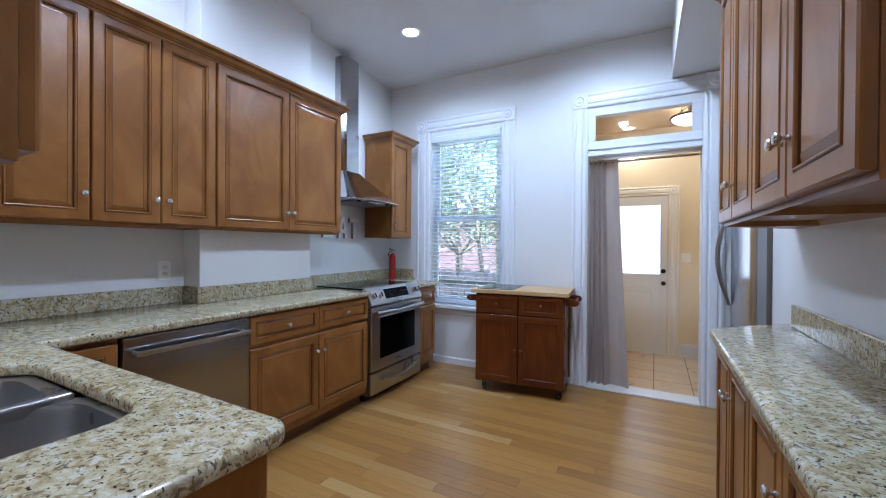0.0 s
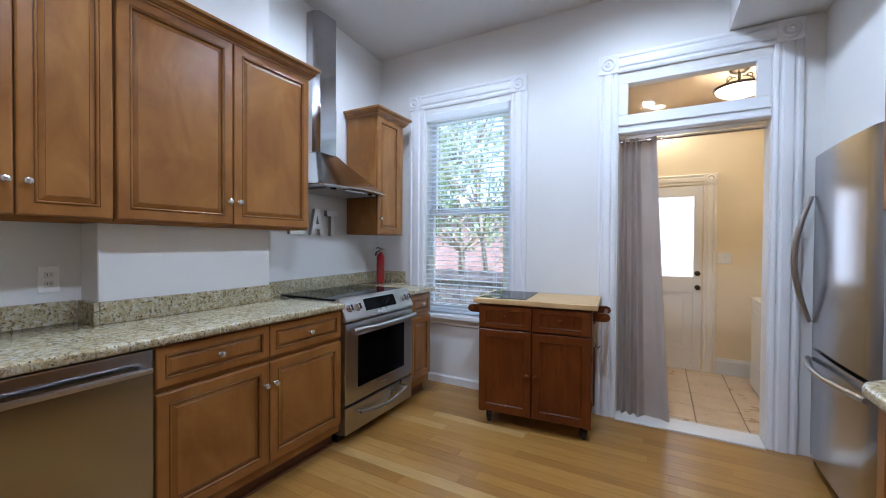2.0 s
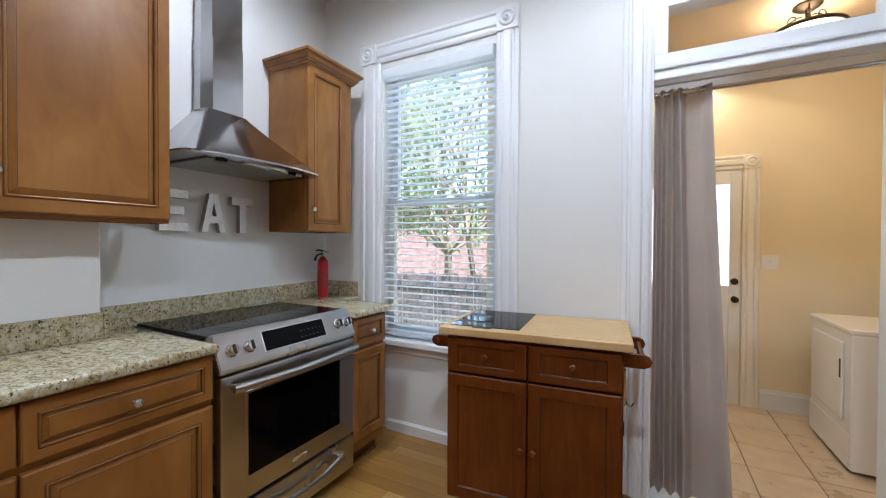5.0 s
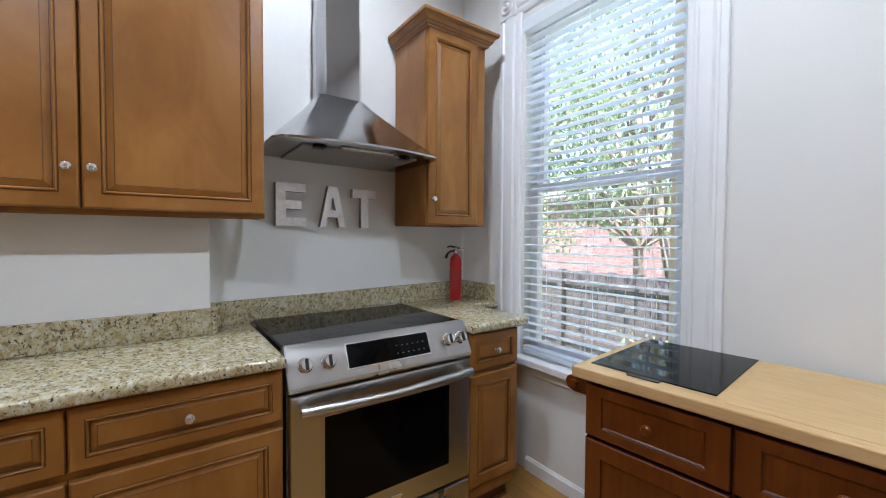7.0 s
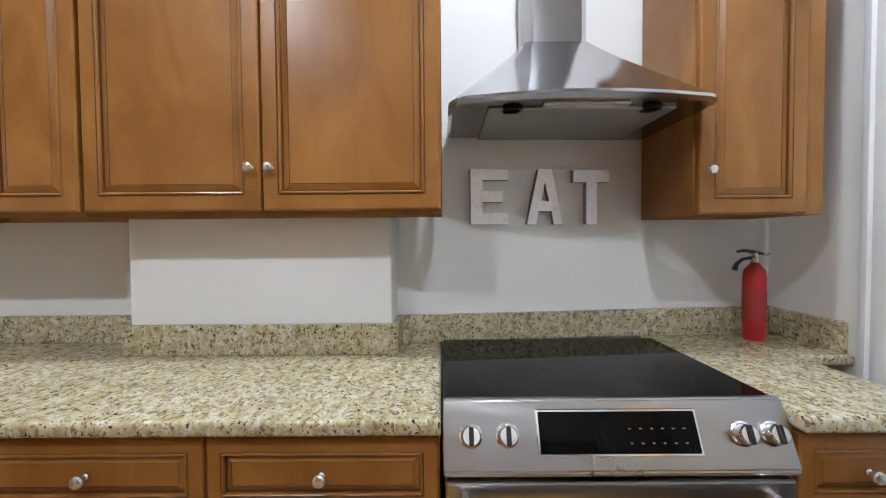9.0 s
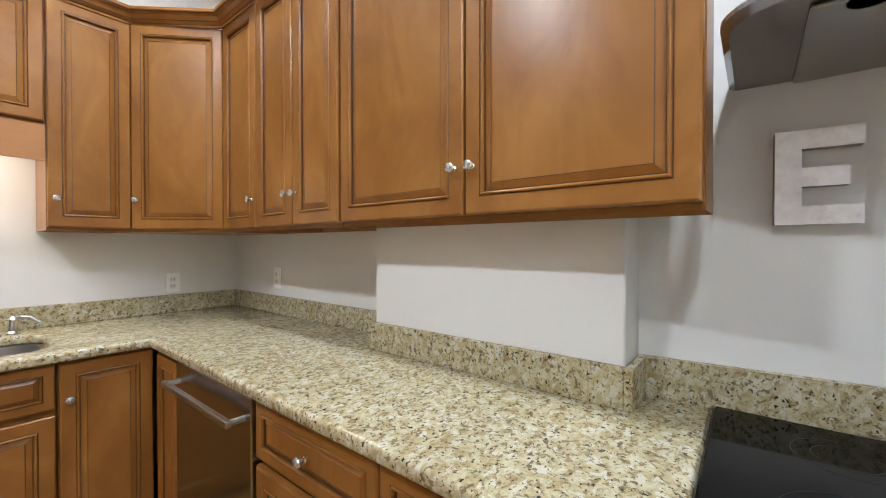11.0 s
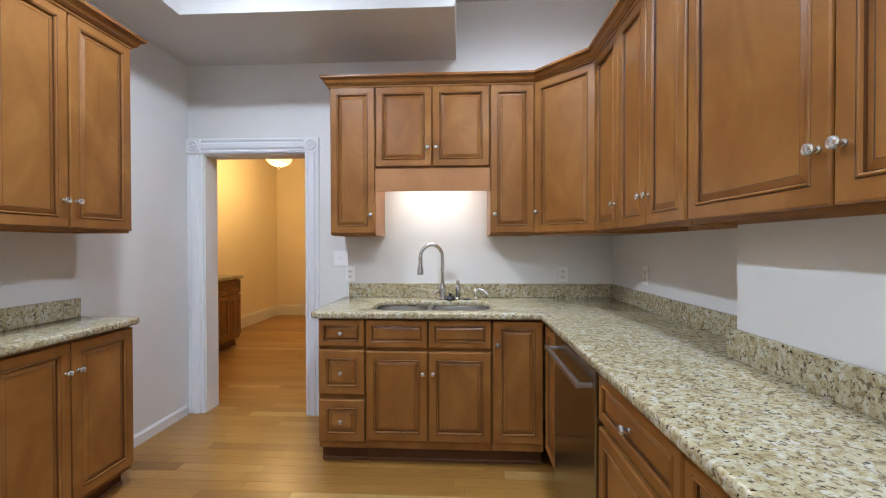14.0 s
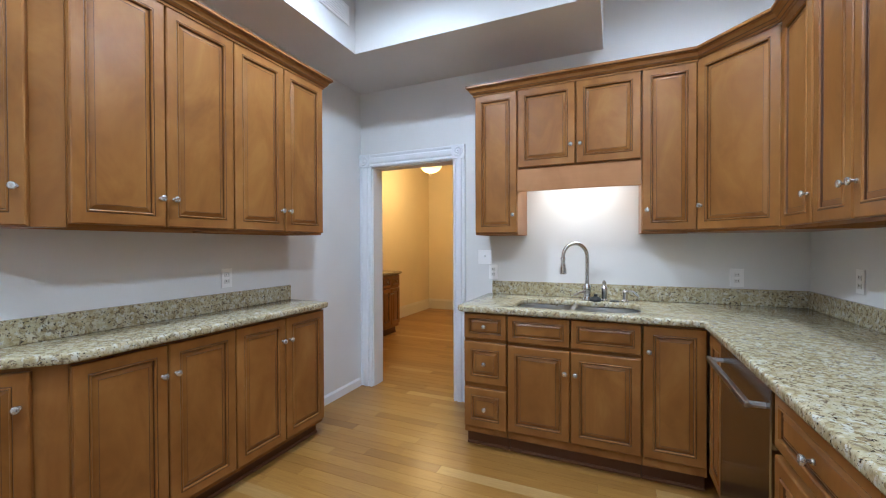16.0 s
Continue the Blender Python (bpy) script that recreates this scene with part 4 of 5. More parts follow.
# ---- range ----
t = thing("range", pose(-2.035, 2.66, 0, 0, 0, 90), "stainless steel slide-in range with black glass cooktop", "range")
RW = 0.767
part("body", solid((0.004, 0.0, 0.06), (RW - 0.004, 0.55, 0.90)), M_STEEL, t)
part("kick", solid((0.02, 0.04, 0.0), (RW - 0.02, 0.5, 0.06)), M_BLACK, t)
part("cooktop", solid((0.0, 0.03, 0.915), (RW, 0.56, 0.928), 0.004, 2), M_BLACKGLASS, t, "black ceramic glass cooktop")
for rx_, ry_, rr_ in ((0.20, 0.17, 0.105), (0.20, 0.42, 0.075), (0.57, 0.17, 0.085), (0.57, 0.42, 0.105)):
    for r_in in (rr_, rr_ * 0.62):
        part("burner_ring", lathe([(r_in, 0.9281), (r_in, 0.9284), (r_in + 0.0014, 0.9284), (r_in + 0.0014, 0.9281)], 40, at=(rx_, ry_, 0), caps=False), M_BLACK, t)
cp = bmesh.new()
pr = [(0.05, 0.922), (0.02, 0.935), (0.008, 0.933), (-0.052, 0.800), (-0.045, 0.785), (0.05, 0.785)]
va = [cp.verts.new((0.0, a_, b_)) for a_, b_ in pr]
vb = [cp.verts.new((RW, a_, b_)) for a_, b_ in pr]
cp.faces.new(va)
cp.faces.new(vb)
for k in range(len(pr)):
    cp.faces.new((va[k], va[(k + 1) % 6], vb[(k + 1) % 6], vb[k]))
bmesh.ops.bevel(cp, geom=cp.edges[:], offset=0.004, segments=2, affect="EDGES")
pn = part("control_panel", cp, M_STEEL, t, "sloping brushed steel control panel")
tilt = math.degrees(math.atan2(0.060, 0.133))
def on_panel(x, u):
    """A place on the sloping panel: x along, u 0..1 from bottom to top."""
    return pose(x, -0.052 + 0.060 * u, 0.800 + 0.133 * u, -tilt, 0, 0)
part("display", solid((-0.175, -0.004, -0.042), (0.175, 0.004, 0.045), 0.004, 2), M_BLACKGLASS, pn, "black glass display", m=on_panel(0.385, 0.52))
part("display_frame", solid((-0.181, -0.002, -0.048), (0.181, 0.003, 0.051), 0.003), M_CHROME, pn, m=on_panel(0.385, 0.52))
for kx in (0.06, 0.14, 0.655, 0.72):
    k_ = part("knob", lathe([(0.026, 0.0), (0.026, -0.006), (0.022, -0.008), (0.021, -0.026), (0.018, -0.03), (0, -0.03)], 20, "y"), M_CHROME, pn, "chrome control knob", m=on_panel(kx, 0.5), smooth=True)
    part("grip", solid((-0.005, -0.036, -0.019), (0.005, -0.028, 0.019), 0.002), M_BLACK, k_)
for bx_ in range(6):
    for bz_ in range(2):
        part("button", solid((-0.003, -0.0050, -0.0014), (0.003, -0.0038, 0.0014)), M_MARK, pn, m=on_panel(0.41 + bx_ * 0.024, 0.38 + bz_ * 0.2))
dr = bmesh.new()
box(dr, (0.006, -0.045, 0.255), (RW - 0.006, 0.0, 0.775), 0.006, 0, 2)
od = part("oven_door", dr, M_STEEL, t, "stainless steel oven door")
part("window", solid((0.118, -0.049, 0.345), (RW - 0.118, -0.043, 0.685), 0.003), M_BLACKGLASS, od, "dark oven window")
part("window_trim", solid((0.108, -0.047, 0.335), (RW - 0.108, -0.042, 0.695), 0.002), M_STEEL, od)
hp = [(0.03 + (RW - 0.06) * k / 16, -0.085 - 0.02 * math.sin(math.pi * k / 16), 0.735 - 0.006 * math.sin(math.pi * k / 16)) for k in range(17)]
hb = tube(hp, 0.0175, 12)
for hx in (0.05, RW - 0.05):
    tube([(hx, -0.04, 0.733), (hx, -0.088, 0.733)], 0.012, 8, hb)
part("handle", hb, M_STEEL, od, "curved brushed steel handle", smooth=True)
part("badge", solid((RW / 2 - 0.04, -0.0475, 0.29), (RW / 2 + 0.04, -0.044, 0.306), 0.001), M_CHROME, od, "small bright nameplate")
wd = part("drawer", solid((0.006, -0.045, 0.065), (RW - 0.006, 0.0, 0.24), 0.006, 2), M_STEEL, t, "warming drawer")
hp = [(0.12 + (RW - 0.24) * k / 14, -0.072 - 0.012 * math.sin(math.pi * k / 14), 0.185 - 0.03 * math.sin(math.pi * k / 14)) for k in range(15)]
hb = tube(hp, 0.011, 8)
for hx in (0.13, RW - 0.13):
    tube([(hx, -0.04, 0.182), (hx, -0.074, 0.182)], 0.009, 8, hb)
part("handle", hb, M_STEEL, wd, "curved brushed steel handle", smooth=True)

# ---- hood ----
HX0, HX1, HY0, HY1 = W2 + 0.001, -2.235, 2.69, 3.455
t = thing("range_hood", pose(0, 0, 0), "stainless steel chimney hood over the range", "range hood")
hc = 3.065
bm = bmesh.new()
def hood_ring(hw, x1, z, bulge=0.0, n=12):
    r = 0.22 * hw
    front = hw - r
    side = [(x1 - r + r * math.sin(a), front + r * math.cos(a)) for a in [math.pi / 2 * k / 6 for k in range(7)]]
    mid = [(x1 + bulge * (1 - (2 * k / n - 1) ** 2), hc + front - 2 * front * k / n) for k in range(1, n)]
    pts = [(HX0, hc + hw)] + [(x, hc + y) for x, y in side] + mid + [(x, hc - y) for x, y in reversed(side)] + [(HX0, hc - hw)]
    return [bm.verts.new((x, y, z)) for x, y in pts]
hw = 0.385
rings = [hood_ring(hw - 0.012, HX1 - 0.02, 1.676, 0.03), hood_ring(hw, HX1, 1.682, 0.04), hood_ring(hw, HX1, 1.690, 0.04)]
RIM = [v.co.copy() for v in rings[0]]
for k in range(1, 9):
    f = k / 8
    g = (1 - f) ** 1.08
    rings.append(hood_ring(0.118 + (hw - 0.118) * g, -2.545 + (HX1 + 2.545) * g, 1.692 + 0.29 * f, 0.04 * g))
for a, b in zip(rings, rings[1:]):
    for k in range(len(a)):
        bm.faces.new((a[k], a[(k + 1) % len(a)], b[(k + 1) % len(a)], b[k]))
bm.faces.new(rings[-1])
part("canopy", bm, M_HOOD, t, "flared steel canopy with a bowed rim", smooth=True)
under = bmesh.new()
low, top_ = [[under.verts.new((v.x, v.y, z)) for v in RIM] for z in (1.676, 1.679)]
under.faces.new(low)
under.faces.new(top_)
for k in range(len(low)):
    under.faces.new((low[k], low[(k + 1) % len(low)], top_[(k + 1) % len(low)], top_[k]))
part("underside", under, M_UNDER, t, "darker steel underside with rounded corners")
part("filter", solid((HX0 + 0.05, hc - 0.27, 1.668), (HX1 - 0.06, hc + 0.27, 1.676), 0.003), M_FILTER, t, "dark grease filter panel")
part("control_strip", solid((HX1 - 0.05, hc - 0.12, 1.667), (HX1 - 0.015, hc + 0.12, 1.676), 0.002), M_NICKEL, t)
for ly in (hc - 0.2, hc + 0.2):
    part("lamp_cover", lathe([(0.0, 1.668), (0.03, 1.668), (0.034, 1.6765)], 16, at=(HX1 - 0.075, ly, 0)), M_BLACKGLASS, t)
part("badge", solid((HX1 - 0.055, hc - 0.03, 1.712), (HX1 - 0.040, hc + 0.03, 1.752), 0.001), M_CHROME, t)
def duct(d, z0, z1):
    o_ = [(HX0 - 0.03, hc + 0.118 - d), (-2.60, hc + 0.118 - d), (-2.545 - d, hc + 0.084), (-2.545 - d, hc - 0.084), (-2.60, hc - 0.118 + d), (HX0 - 0.03, hc - 0.118 + d)]
    return prism(o_, z0, z1)
part("lower_duct", duct(0, 1.978, 2.345), M_HOOD, t, "lower steel duct cover")
part("upper_duct", duct(0.006, 2.345, 3.06), M_HOOD, t, "upper steel duct cover")

# ---- tin letters ----
def letter(name, strokes, y, z, w, h, label):
    """strokes: outlines in a unit square; each is raised 25 mm from the wall."""
    bm = bmesh.new()
    d = 0.028
    for st in strokes:
        a = [bm.verts.new((0, u * w, v * h)) for u, v in st]
        b = [bm.verts.new((d, u * w, v * h)) for u, v in st]
        bm.faces.new(a)
        bm.faces.new(b)
        for k in range(len(a)):
            bm.faces.new((a[k], a[(k + 1) % len(a)], b[(k + 1) % len(a)], b[k])).material_index = 1
    ob = new(name, mesh_of(bm, M_TIN, M_TINSIDE))
    ob.matrix_basis = pose(-2.62 - (y - 2.46) * 0.0948 + 0.002, y, z, 0, 0, 5.42)
    return tagged(ob, label, "wall letter", "letters on the wall")
letter("letter_e", [[(0, 0), (1, 0), (1, 0.2), (0.32, 0.2), (0.32, 0.40), (0.85, 0.40), (0.85, 0.6), (0.32, 0.6), (0.32, 0.8), (1, 0.8), (1, 1), (0, 1)]], 2.762, 1.352, 0.142, 0.205, "weathered galvanized tin letter E on the wall")
letter("letter_a", [[(0, 0), (0.25, 0), (0.32, 0.24), (0.68, 0.24), (0.75, 0), (1, 0), (0.68, 1), (0.5, 1), (0.5, 0.76), (0.61, 0.42), (0.39, 0.42), (0.5, 0.76), (0.5, 1), (0.32, 1)][:9] + [(0.612, 0.42), (0.388, 0.42), (0.4999, 0.76), (0.4999, 1), (0.32, 1)]], 2.975, 1.350, 0.140, 0.208, "weathered galvanized tin letter A on the wall")
letter("letter_t", [[(0.36, 0), (0.66, 0), (0.66, 0.78), (1, 0.78), (1, 1), (0, 1), (0, 0.78), (0.36, 0.78)]], 3.155, 1.350, 0.142, 0.205, "weathered galvanized tin letter T on the wall")

# ---- fire extinguisher ----
t = thing("fire_extinguisher", pose(-2.62, 3.82, CT), "red fire extinguisher standing on the granite worktop", "fire extinguisher")
part("cylinder", lathe([(0, 0), (0.034, 0), (0.037, 0.006), (0.037, 0.235), (0.033, 0.26), (0.020, 0.278), (0.014, 0.284), (0.014, 0.29)], 24), M_RED, t, "glossy red cylinder", smooth=True)
bm = lathe([(0.015, 0.288), (0.015, 0.306), (0.010, 0.312), (0.010, 0.325), (0, 0.327)], 12)
part("label_band", lathe([(0.0374, 0.07), (0.0378, 0.07), (0.0378, 0.185), (0.0374, 0.185)], 24, caps=False), M_LABEL, t, "dull printed label band", smooth=True)
part("valve", bm, M_NICKEL, t, smooth=True)
part("lever", tube([(0.0, 0.03, 0.318), (0.0, 0.0, 0.325), (0.0, -0.04, 0.333), (0.0, -0.065, 0.328)], [0.006, 0.007, 0.006, 0.005], 8), M_BLACK, t, smooth=True)
part("handle", tube([(0.0, 0.0, 0.312), (0.0, 0.055, 0.318)], 0.006, 8), M_NICKEL, t, smooth=True)
part("nozzle", tube([(0.0, -0.012, 0.305), (0.0, -0.045, 0.30), (0.0, -0.065, 0.285), (0.0, -0.075, 0.26)], [0.006, 0.006, 0.007, 0.009], 8), M_BLACK, t, smooth=True)

# ---- kitchen cart ----
t = thing("kitchen_cart", pose(-1.405, 3.415, 0, 0, 0, 5), "dark stained wooden kitchen cart on black castors", "kitchen cart")
CW, CD, CZ0, CZ1 = 0.765, 0.46, 0.085, 0.868
part("body", solid((0.012, 0.012, CZ0), (CW - 0.012, CD, CZ1), 0.003), M_CART, t)
for xx in (0, CW - 0.045):
    part("corner_post", solid((xx, 0, CZ0), (xx + 0.045, 0.045, CZ1), 0.003), M_CART, t)
    part("corner_post", solid((xx, CD - 0.045, CZ0), (xx + 0.045, CD + 0.004, CZ1), 0.003), M_CART, t)
part("top", solid((-0.035, -0.035, 0.868), (CW + 0.035, CD + 0.03, 0.902), 0.004, 2), M_BUTCHER, t, "pale butcher block top")
part("inlay_frame", solid((0.36, 0.0, 0.9015), (CW + 0.0, CD + 0.012, 0.9035), 0.0005), M_BUTCHER, t)
part("glass_board", solid((-0.005, 0.03, 0.9015), (0.335, CD + 0.02, 0.9055), 0.001), M_BLACKGLASS, t, "dark glass inset board")
part("finger_notch", solid((0.115, 0.008, 0.9015), (0.205, 0.032, 0.9045), 0.004), M_BLACK, t)
def shaker(w, h, st=0.052):
    """A frame-and-panel front in one piece, with a dark line for shade where the panel sits."""
    sv = st if h > 0.3 else 0.032
    bm = bmesh.new()
    prev = None
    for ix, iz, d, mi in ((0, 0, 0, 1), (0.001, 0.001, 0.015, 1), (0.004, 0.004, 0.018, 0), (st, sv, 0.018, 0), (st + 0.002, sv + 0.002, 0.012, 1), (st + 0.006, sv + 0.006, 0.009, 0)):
        ring = [bm.verts.new(p) for p in ((ix, -d, iz), (w - ix, -d, iz), (w - ix, -d, h - iz), (ix, -d, h - iz))]
        if prev:
            for q_ in range(4):
                bm.faces.new((prev[q_], prev[(q_ + 1) % 4], ring[(q_ + 1) % 4], ring[q_])).material_index = mi
        else:
            bm.faces.new(ring)
        prev = ring
    bm.faces.new(prev)
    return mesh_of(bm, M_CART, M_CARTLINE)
CKNOB = lathe([(0.006, 0), (0.006, -0.012), (0.014, -0.018), (0.015, -0.024), (0.010, -0.03), (0, -0.031)], 12, "y")
CKNOB = mesh_of(CKNOB, M_CART, smooth=True)
for i in range(2):
    xx = 0.004 + i * 0.38
    d_ = part("drawer_front", shaker(0.374, 0.160), None, t, m=pose(xx, 0.0, 0.694))
    part("knob", CKNOB, None, d_, "turned wooden knob", m=pose(0.187, -0.010, 0.085))
    d_ = part("door", shaker(0.374, 0.585), None, t, m=pose(xx, 0.0, 0.10))
    part("knob", CKNOB, None, d_, "turned wooden knob", m=pose(0.35 if i == 0 else 0.026, -0.018, 0.29))
for sx, xx in ((-1, -0.002), (1, CW + 0.002)):
    for yy in (0.06, CD - 0.07):
        bm = bmesh.new()
        o_ = [(0, -0.028), (0.075, -0.028), (0.098, -0.018), (0.105, 0), (0.098, 0.018), (0.075, 0.028), (0, 0.028)]
        a = [bm.verts.new((xx + sx * u, yy - 0.011, 0.815 + v)) for u, v in o_]
        b = [bm.verts.new((xx + sx * u, yy + 0.011, 0.815 + v)) for u, v in o_]
        bm.faces.new(a)
        bm.faces.new(b)
        for k in range(len(a)):
            bm.faces.new((a[k], a[(k + 1) % len(a)], b[(k + 1) % len(a)], b[k]))
        part("rail_bracket", bm, M_CART, t)
    part("towel_rail", tube([(xx + sx * 0.072, 0.035, 0.815), (xx + sx * 0.072, CD - 0.045, 0.815)], 0.013, 12), M_CART, t, "turned wooden towel rail", smooth=True)
part("hook_strip", solid((CW + 0.002, 0.12, 0.60), (CW + 0.014, 0.16, 0.75), 0.002), M_BUTCHER, t)
part("hook", tube([(CW + 0.012, 0.14, 0.63), (CW + 0.018, 0.14, 0.60), (CW + 0.035, 0.14, 0.592), (CW + 0.045, 0.14, 0.61)], 0.003, 6), M_BLACK, t, "black wire hook", smooth=True)
for hz in (0.22, 0.52):
    part("hinge", solid((CW - 0.002, 0.004, hz), (CW + 0.004, 0.03, hz + 0.05), 0.001), M_BLACK, t)
CAST = bmesh.new()
lathe([(0.008, -0.012), (0.026, -0.012), (0.029, -0.008), (0.029, 0.008), (0.026, 0.012), (0.008, 0.012)], 18, "x", CAST, (0, 0.012, 0.029))
box(CAST, (-0.018, -0.012, 0.03), (-0.013, 0.026, 0.075))
box(CAST, (0.013, -0.012, 0.03), (0.018, 0.026, 0.075))
box(CAST, (-0.02, -0.014, 0.07), (0.02, 0.026, 0.086))
CAST = mesh_of(CAST, M_RUBBER, smooth=True)
for xx in (0.07, CW - 0.045):
    for yy in (0.035, CD - 0.05):
        part("castor", CAST, None, t, "black castor wheel", m=pose(xx, yy, 0, 0, 0, 25))

# ---- fridge ----
t = thing("refrigerator", pose(0.515, 3.885, 0, 0, 0, -90), "stainless steel bottom-freezer refrigerator in a wall recess", "refrigerator")
FW = 0.83
part("cabinet", solid((0.0, 0.055, 0.04), (FW, 0.72, 1.80)), M_FILTER, t)
def bowed(w, z0, z1, d=0.055, bow=0.018):
    bm = bmesh.new()
    n = 14
    xs = [w * k / n for k in range(n + 1)]
    ys = [-bow * (1 - (2 * k / n - 1) ** 2) + (0.012 if k in (0, n) else 0) for k in range(n + 1)]
    lo = [bm.verts.new((x, y, z0)) for x, y in zip(xs, ys)] + [bm.verts.new((w, d, z0)), bm.verts.new((0, d, z0))]
    hi = [bm.verts.new((v.co.x, v.co.y, z1)) for v in lo]
    bm.faces.new(lo)
    bm.faces.new(hi)
    for k in range(len(lo)):
        bm.faces.new((lo[k], lo[(k + 1) % len(lo)], hi[(k + 1) % len(lo)], hi[k]))
    return bm
fd = part("door", bowed(FW, 0.725, 1.80), M_FRIDGE, t, "bowed stainless steel door", smooth=True)
hb = tube([(0.05, -0.014 - 0.075 * math.sin(math.pi * k / 14), 0.85 + 0.73 * k / 14) for k in range(15)], [0.010 + 0.007 * math.sin(math.pi * k / 14) for k in range(15)], 10)
part("handle", hb, M_STEEL, fd, "bow-shaped steel handle", smooth=True)
fd = part("freezer_drawer", bowed(FW, 0.09, 0.705), M_FRIDGE, t, "bowed stainless steel freezer drawer", smooth=True)
hb = tube([(0.05 + (FW - 0.10) * k / 14, -0.018 - 0.06 * math.sin(math.pi * k / 14), 0.64) for k in range(15)], 0.014, 10)
part("handle", hb, M_STEEL, fd, "bow-shaped steel handle", smooth=True)
part("grille", solid((0.0, 0.03, 0.01), (FW, 0.06, 0.085)), M_BLACK, t)

# ---- curtain ----
t = thing("doorway_curtain", pose(0, 4.065, 0), "grey cloth curtain drawn to the side of the doorway", "curtain")
bm = bmesh.new()
nx, nz = 96, 18
FOLDS = [(0.0, 0.0), (0.07, 0.030), (0.14, -0.025), (0.22, 0.030), (0.31, -0.028), (0.38, 0.020), (0.45, -0.040), (0.58, 0.020), (0.80, 0.006), (1.0, -0.034)]
def fold(u):
    """Depth of the pleats along the width: tight at the jamb, wide and loose at the free edge."""
    for (u0, d0), (u1, d1) in zip(FOLDS, FOLDS[1:]):
        if u <= u1:
            f = (u - u0) / (u1 - u0)
            f = f * f * (3 - 2 * f)
            return d0 + (d1 - d0) * f
    return FOLDS[-1][1]
grid = []
for j in range(nz + 1):
    v = j / nz
    z = 0.014 + 2.068 * v
    row = []
    for i in range(nx + 1):
        u = i / nx
        wid = 0.245 + 0.105 * (1 - v) ** 1.15
        uu = u + 0.012 * math.sin(3.1 * v + 7 * u) * u * (1 - u) * 4
        x = -0.541 + wid * (u ** (1.0 + 0.12 * (1 - v)))
        y = fold(min(max(uu, 0), 1)) * (0.75 + 0.35 * (1 - v)) + 0.006 * math.sin(4 * v + 6 * u)
        row.append(bm.verts.new((x, y, z + 0.012 * u * (1 - v) ** 8)))
    grid.append(row)
for j in range(nz):
    for i in range(nx):
        bm.faces.new((grid[j][i], grid[j][i + 1], grid[j + 1][i + 1], grid[j + 1][i]))
bmesh.ops.solidify(bm, geom=bm.faces[:], thickness=0.0025)
part("cloth", bm, M_CLOTH, t, "pleated grey cloth", smooth=True)
rod = thing("curtain_rod", pose(0, 4.065, 2.062), "brushed nickel tension rod across the doorway", "curtain rod")
part("rod", tube([(-0.544, 0, 0), (0.334, 0, 0)], 0.011, 12), M_NICKEL, rod, smooth=True)
for gx in (-0.50, -0.45, -0.40, -0.345, -0.30):
    part("grommet", lathe([(0.014, -0.004), (0.022, -0.004), (0.022, 0.004), (0.014, 0.004), (0.014, -0.004)], 16, "x", None, (gx, 0, 0), caps=False), M_NICKEL, rod, smooth=True)

# ---- outlets, switches, vent, downlights ----
def plate(name, m, w, h, kind, label):
    t = thing(name, m, label, "outlet" if kind == "outlet" else "light switch")
    part("plate", solid((-w / 2, -0.006, -h / 2), (w / 2, 0, h / 2), 0.002, 2), M_WHITE, t)
    if kind == "outlet":
        for dz in (-0.02, 0.02):
            f_ = part("socket", solid((-0.016, -0.0085, dz - 0.014), (0.016, -0.005, dz + 0.014), 0.003), M_SOCKET, t)
            for dx in (-0.006, 0.006):
                part("slot", solid((dx - 0.0012, -0.0092, dz - 0.003), (dx + 0.0012, -0.008, dz + 0.007)), M_DARK, f_)
    else:
        n = max(1, round(w / 0.06) - (1 if w > 0.09 else 0))
        for k in range(n):
            cx = (k - (n - 1) / 2) * 0.046
            part("toggle", solid((cx - 0.005, -0.016, -0.004), (cx + 0.005, -0.005, 0.012), 0.002), M_SOCKET, t)
plate("outlet", pose(W, 1.487, 1.118, 0, 0, 90), 0.072, 0.116, "outlet", "white duplex outlet on the wall over the worktop")
plate("outlet", pose(W, 0.56, 1.118, 0, 0, 90), 0.072, 0.116, "outlet", "white duplex outlet on the wall over the worktop")
plate("outlet", pose(-2.29, S_, 1.085, 0, 0, 180), 0.072, 0.116, "outlet", "white duplex outlet on the wall over the worktop")
plate("outlet", pose(-0.685, S_, 1.085, 0, 0, 180), 0.072, 0.116, "outlet", "white duplex outlet beside the sink")
plate("light_switch", pose(-0.615, S_, 1.205, 0, 0, 180), 0.115, 0.116, "switch", "white double toggle switch beside the sink")
plate("outlet", pose(E_, 1.42, 1.105, 0, 0, -90), 0.072, 0.116, "outlet", "white duplex outlet over the shallow worktop")

for cx, cy in CANS:
    t = thing("recessed_downlight", pose(cx, cy, CEIL), "round white recessed downlight, lit", "downlight", "ceiling downlights")
    part("trim_ring", lathe([(0.062, 0.0), (0.085, 0.0), (0.083, -0.006), (0.066, -0.008), (0.062, -0.003), (0.062, 0.0)], 32, caps=False), M_WHITE, t, smooth=True)
    part("lens", lathe([(0.0, -0.002), (0.062, -0.002), (0.062, -0.0005), (0, -0.0005)], 32), M_CANGLOW, t, "glowing lamp face")
t = thing("air_vent", pose(0.160, 0.93, 2.93, 0, 0, -90), "white louvred air register on the soffit", "air vent")
part("frame", solid((-0.16, -0.008, -0.07), (0.16, -0.001, 0.07), 0.003), M_WHITE, t)
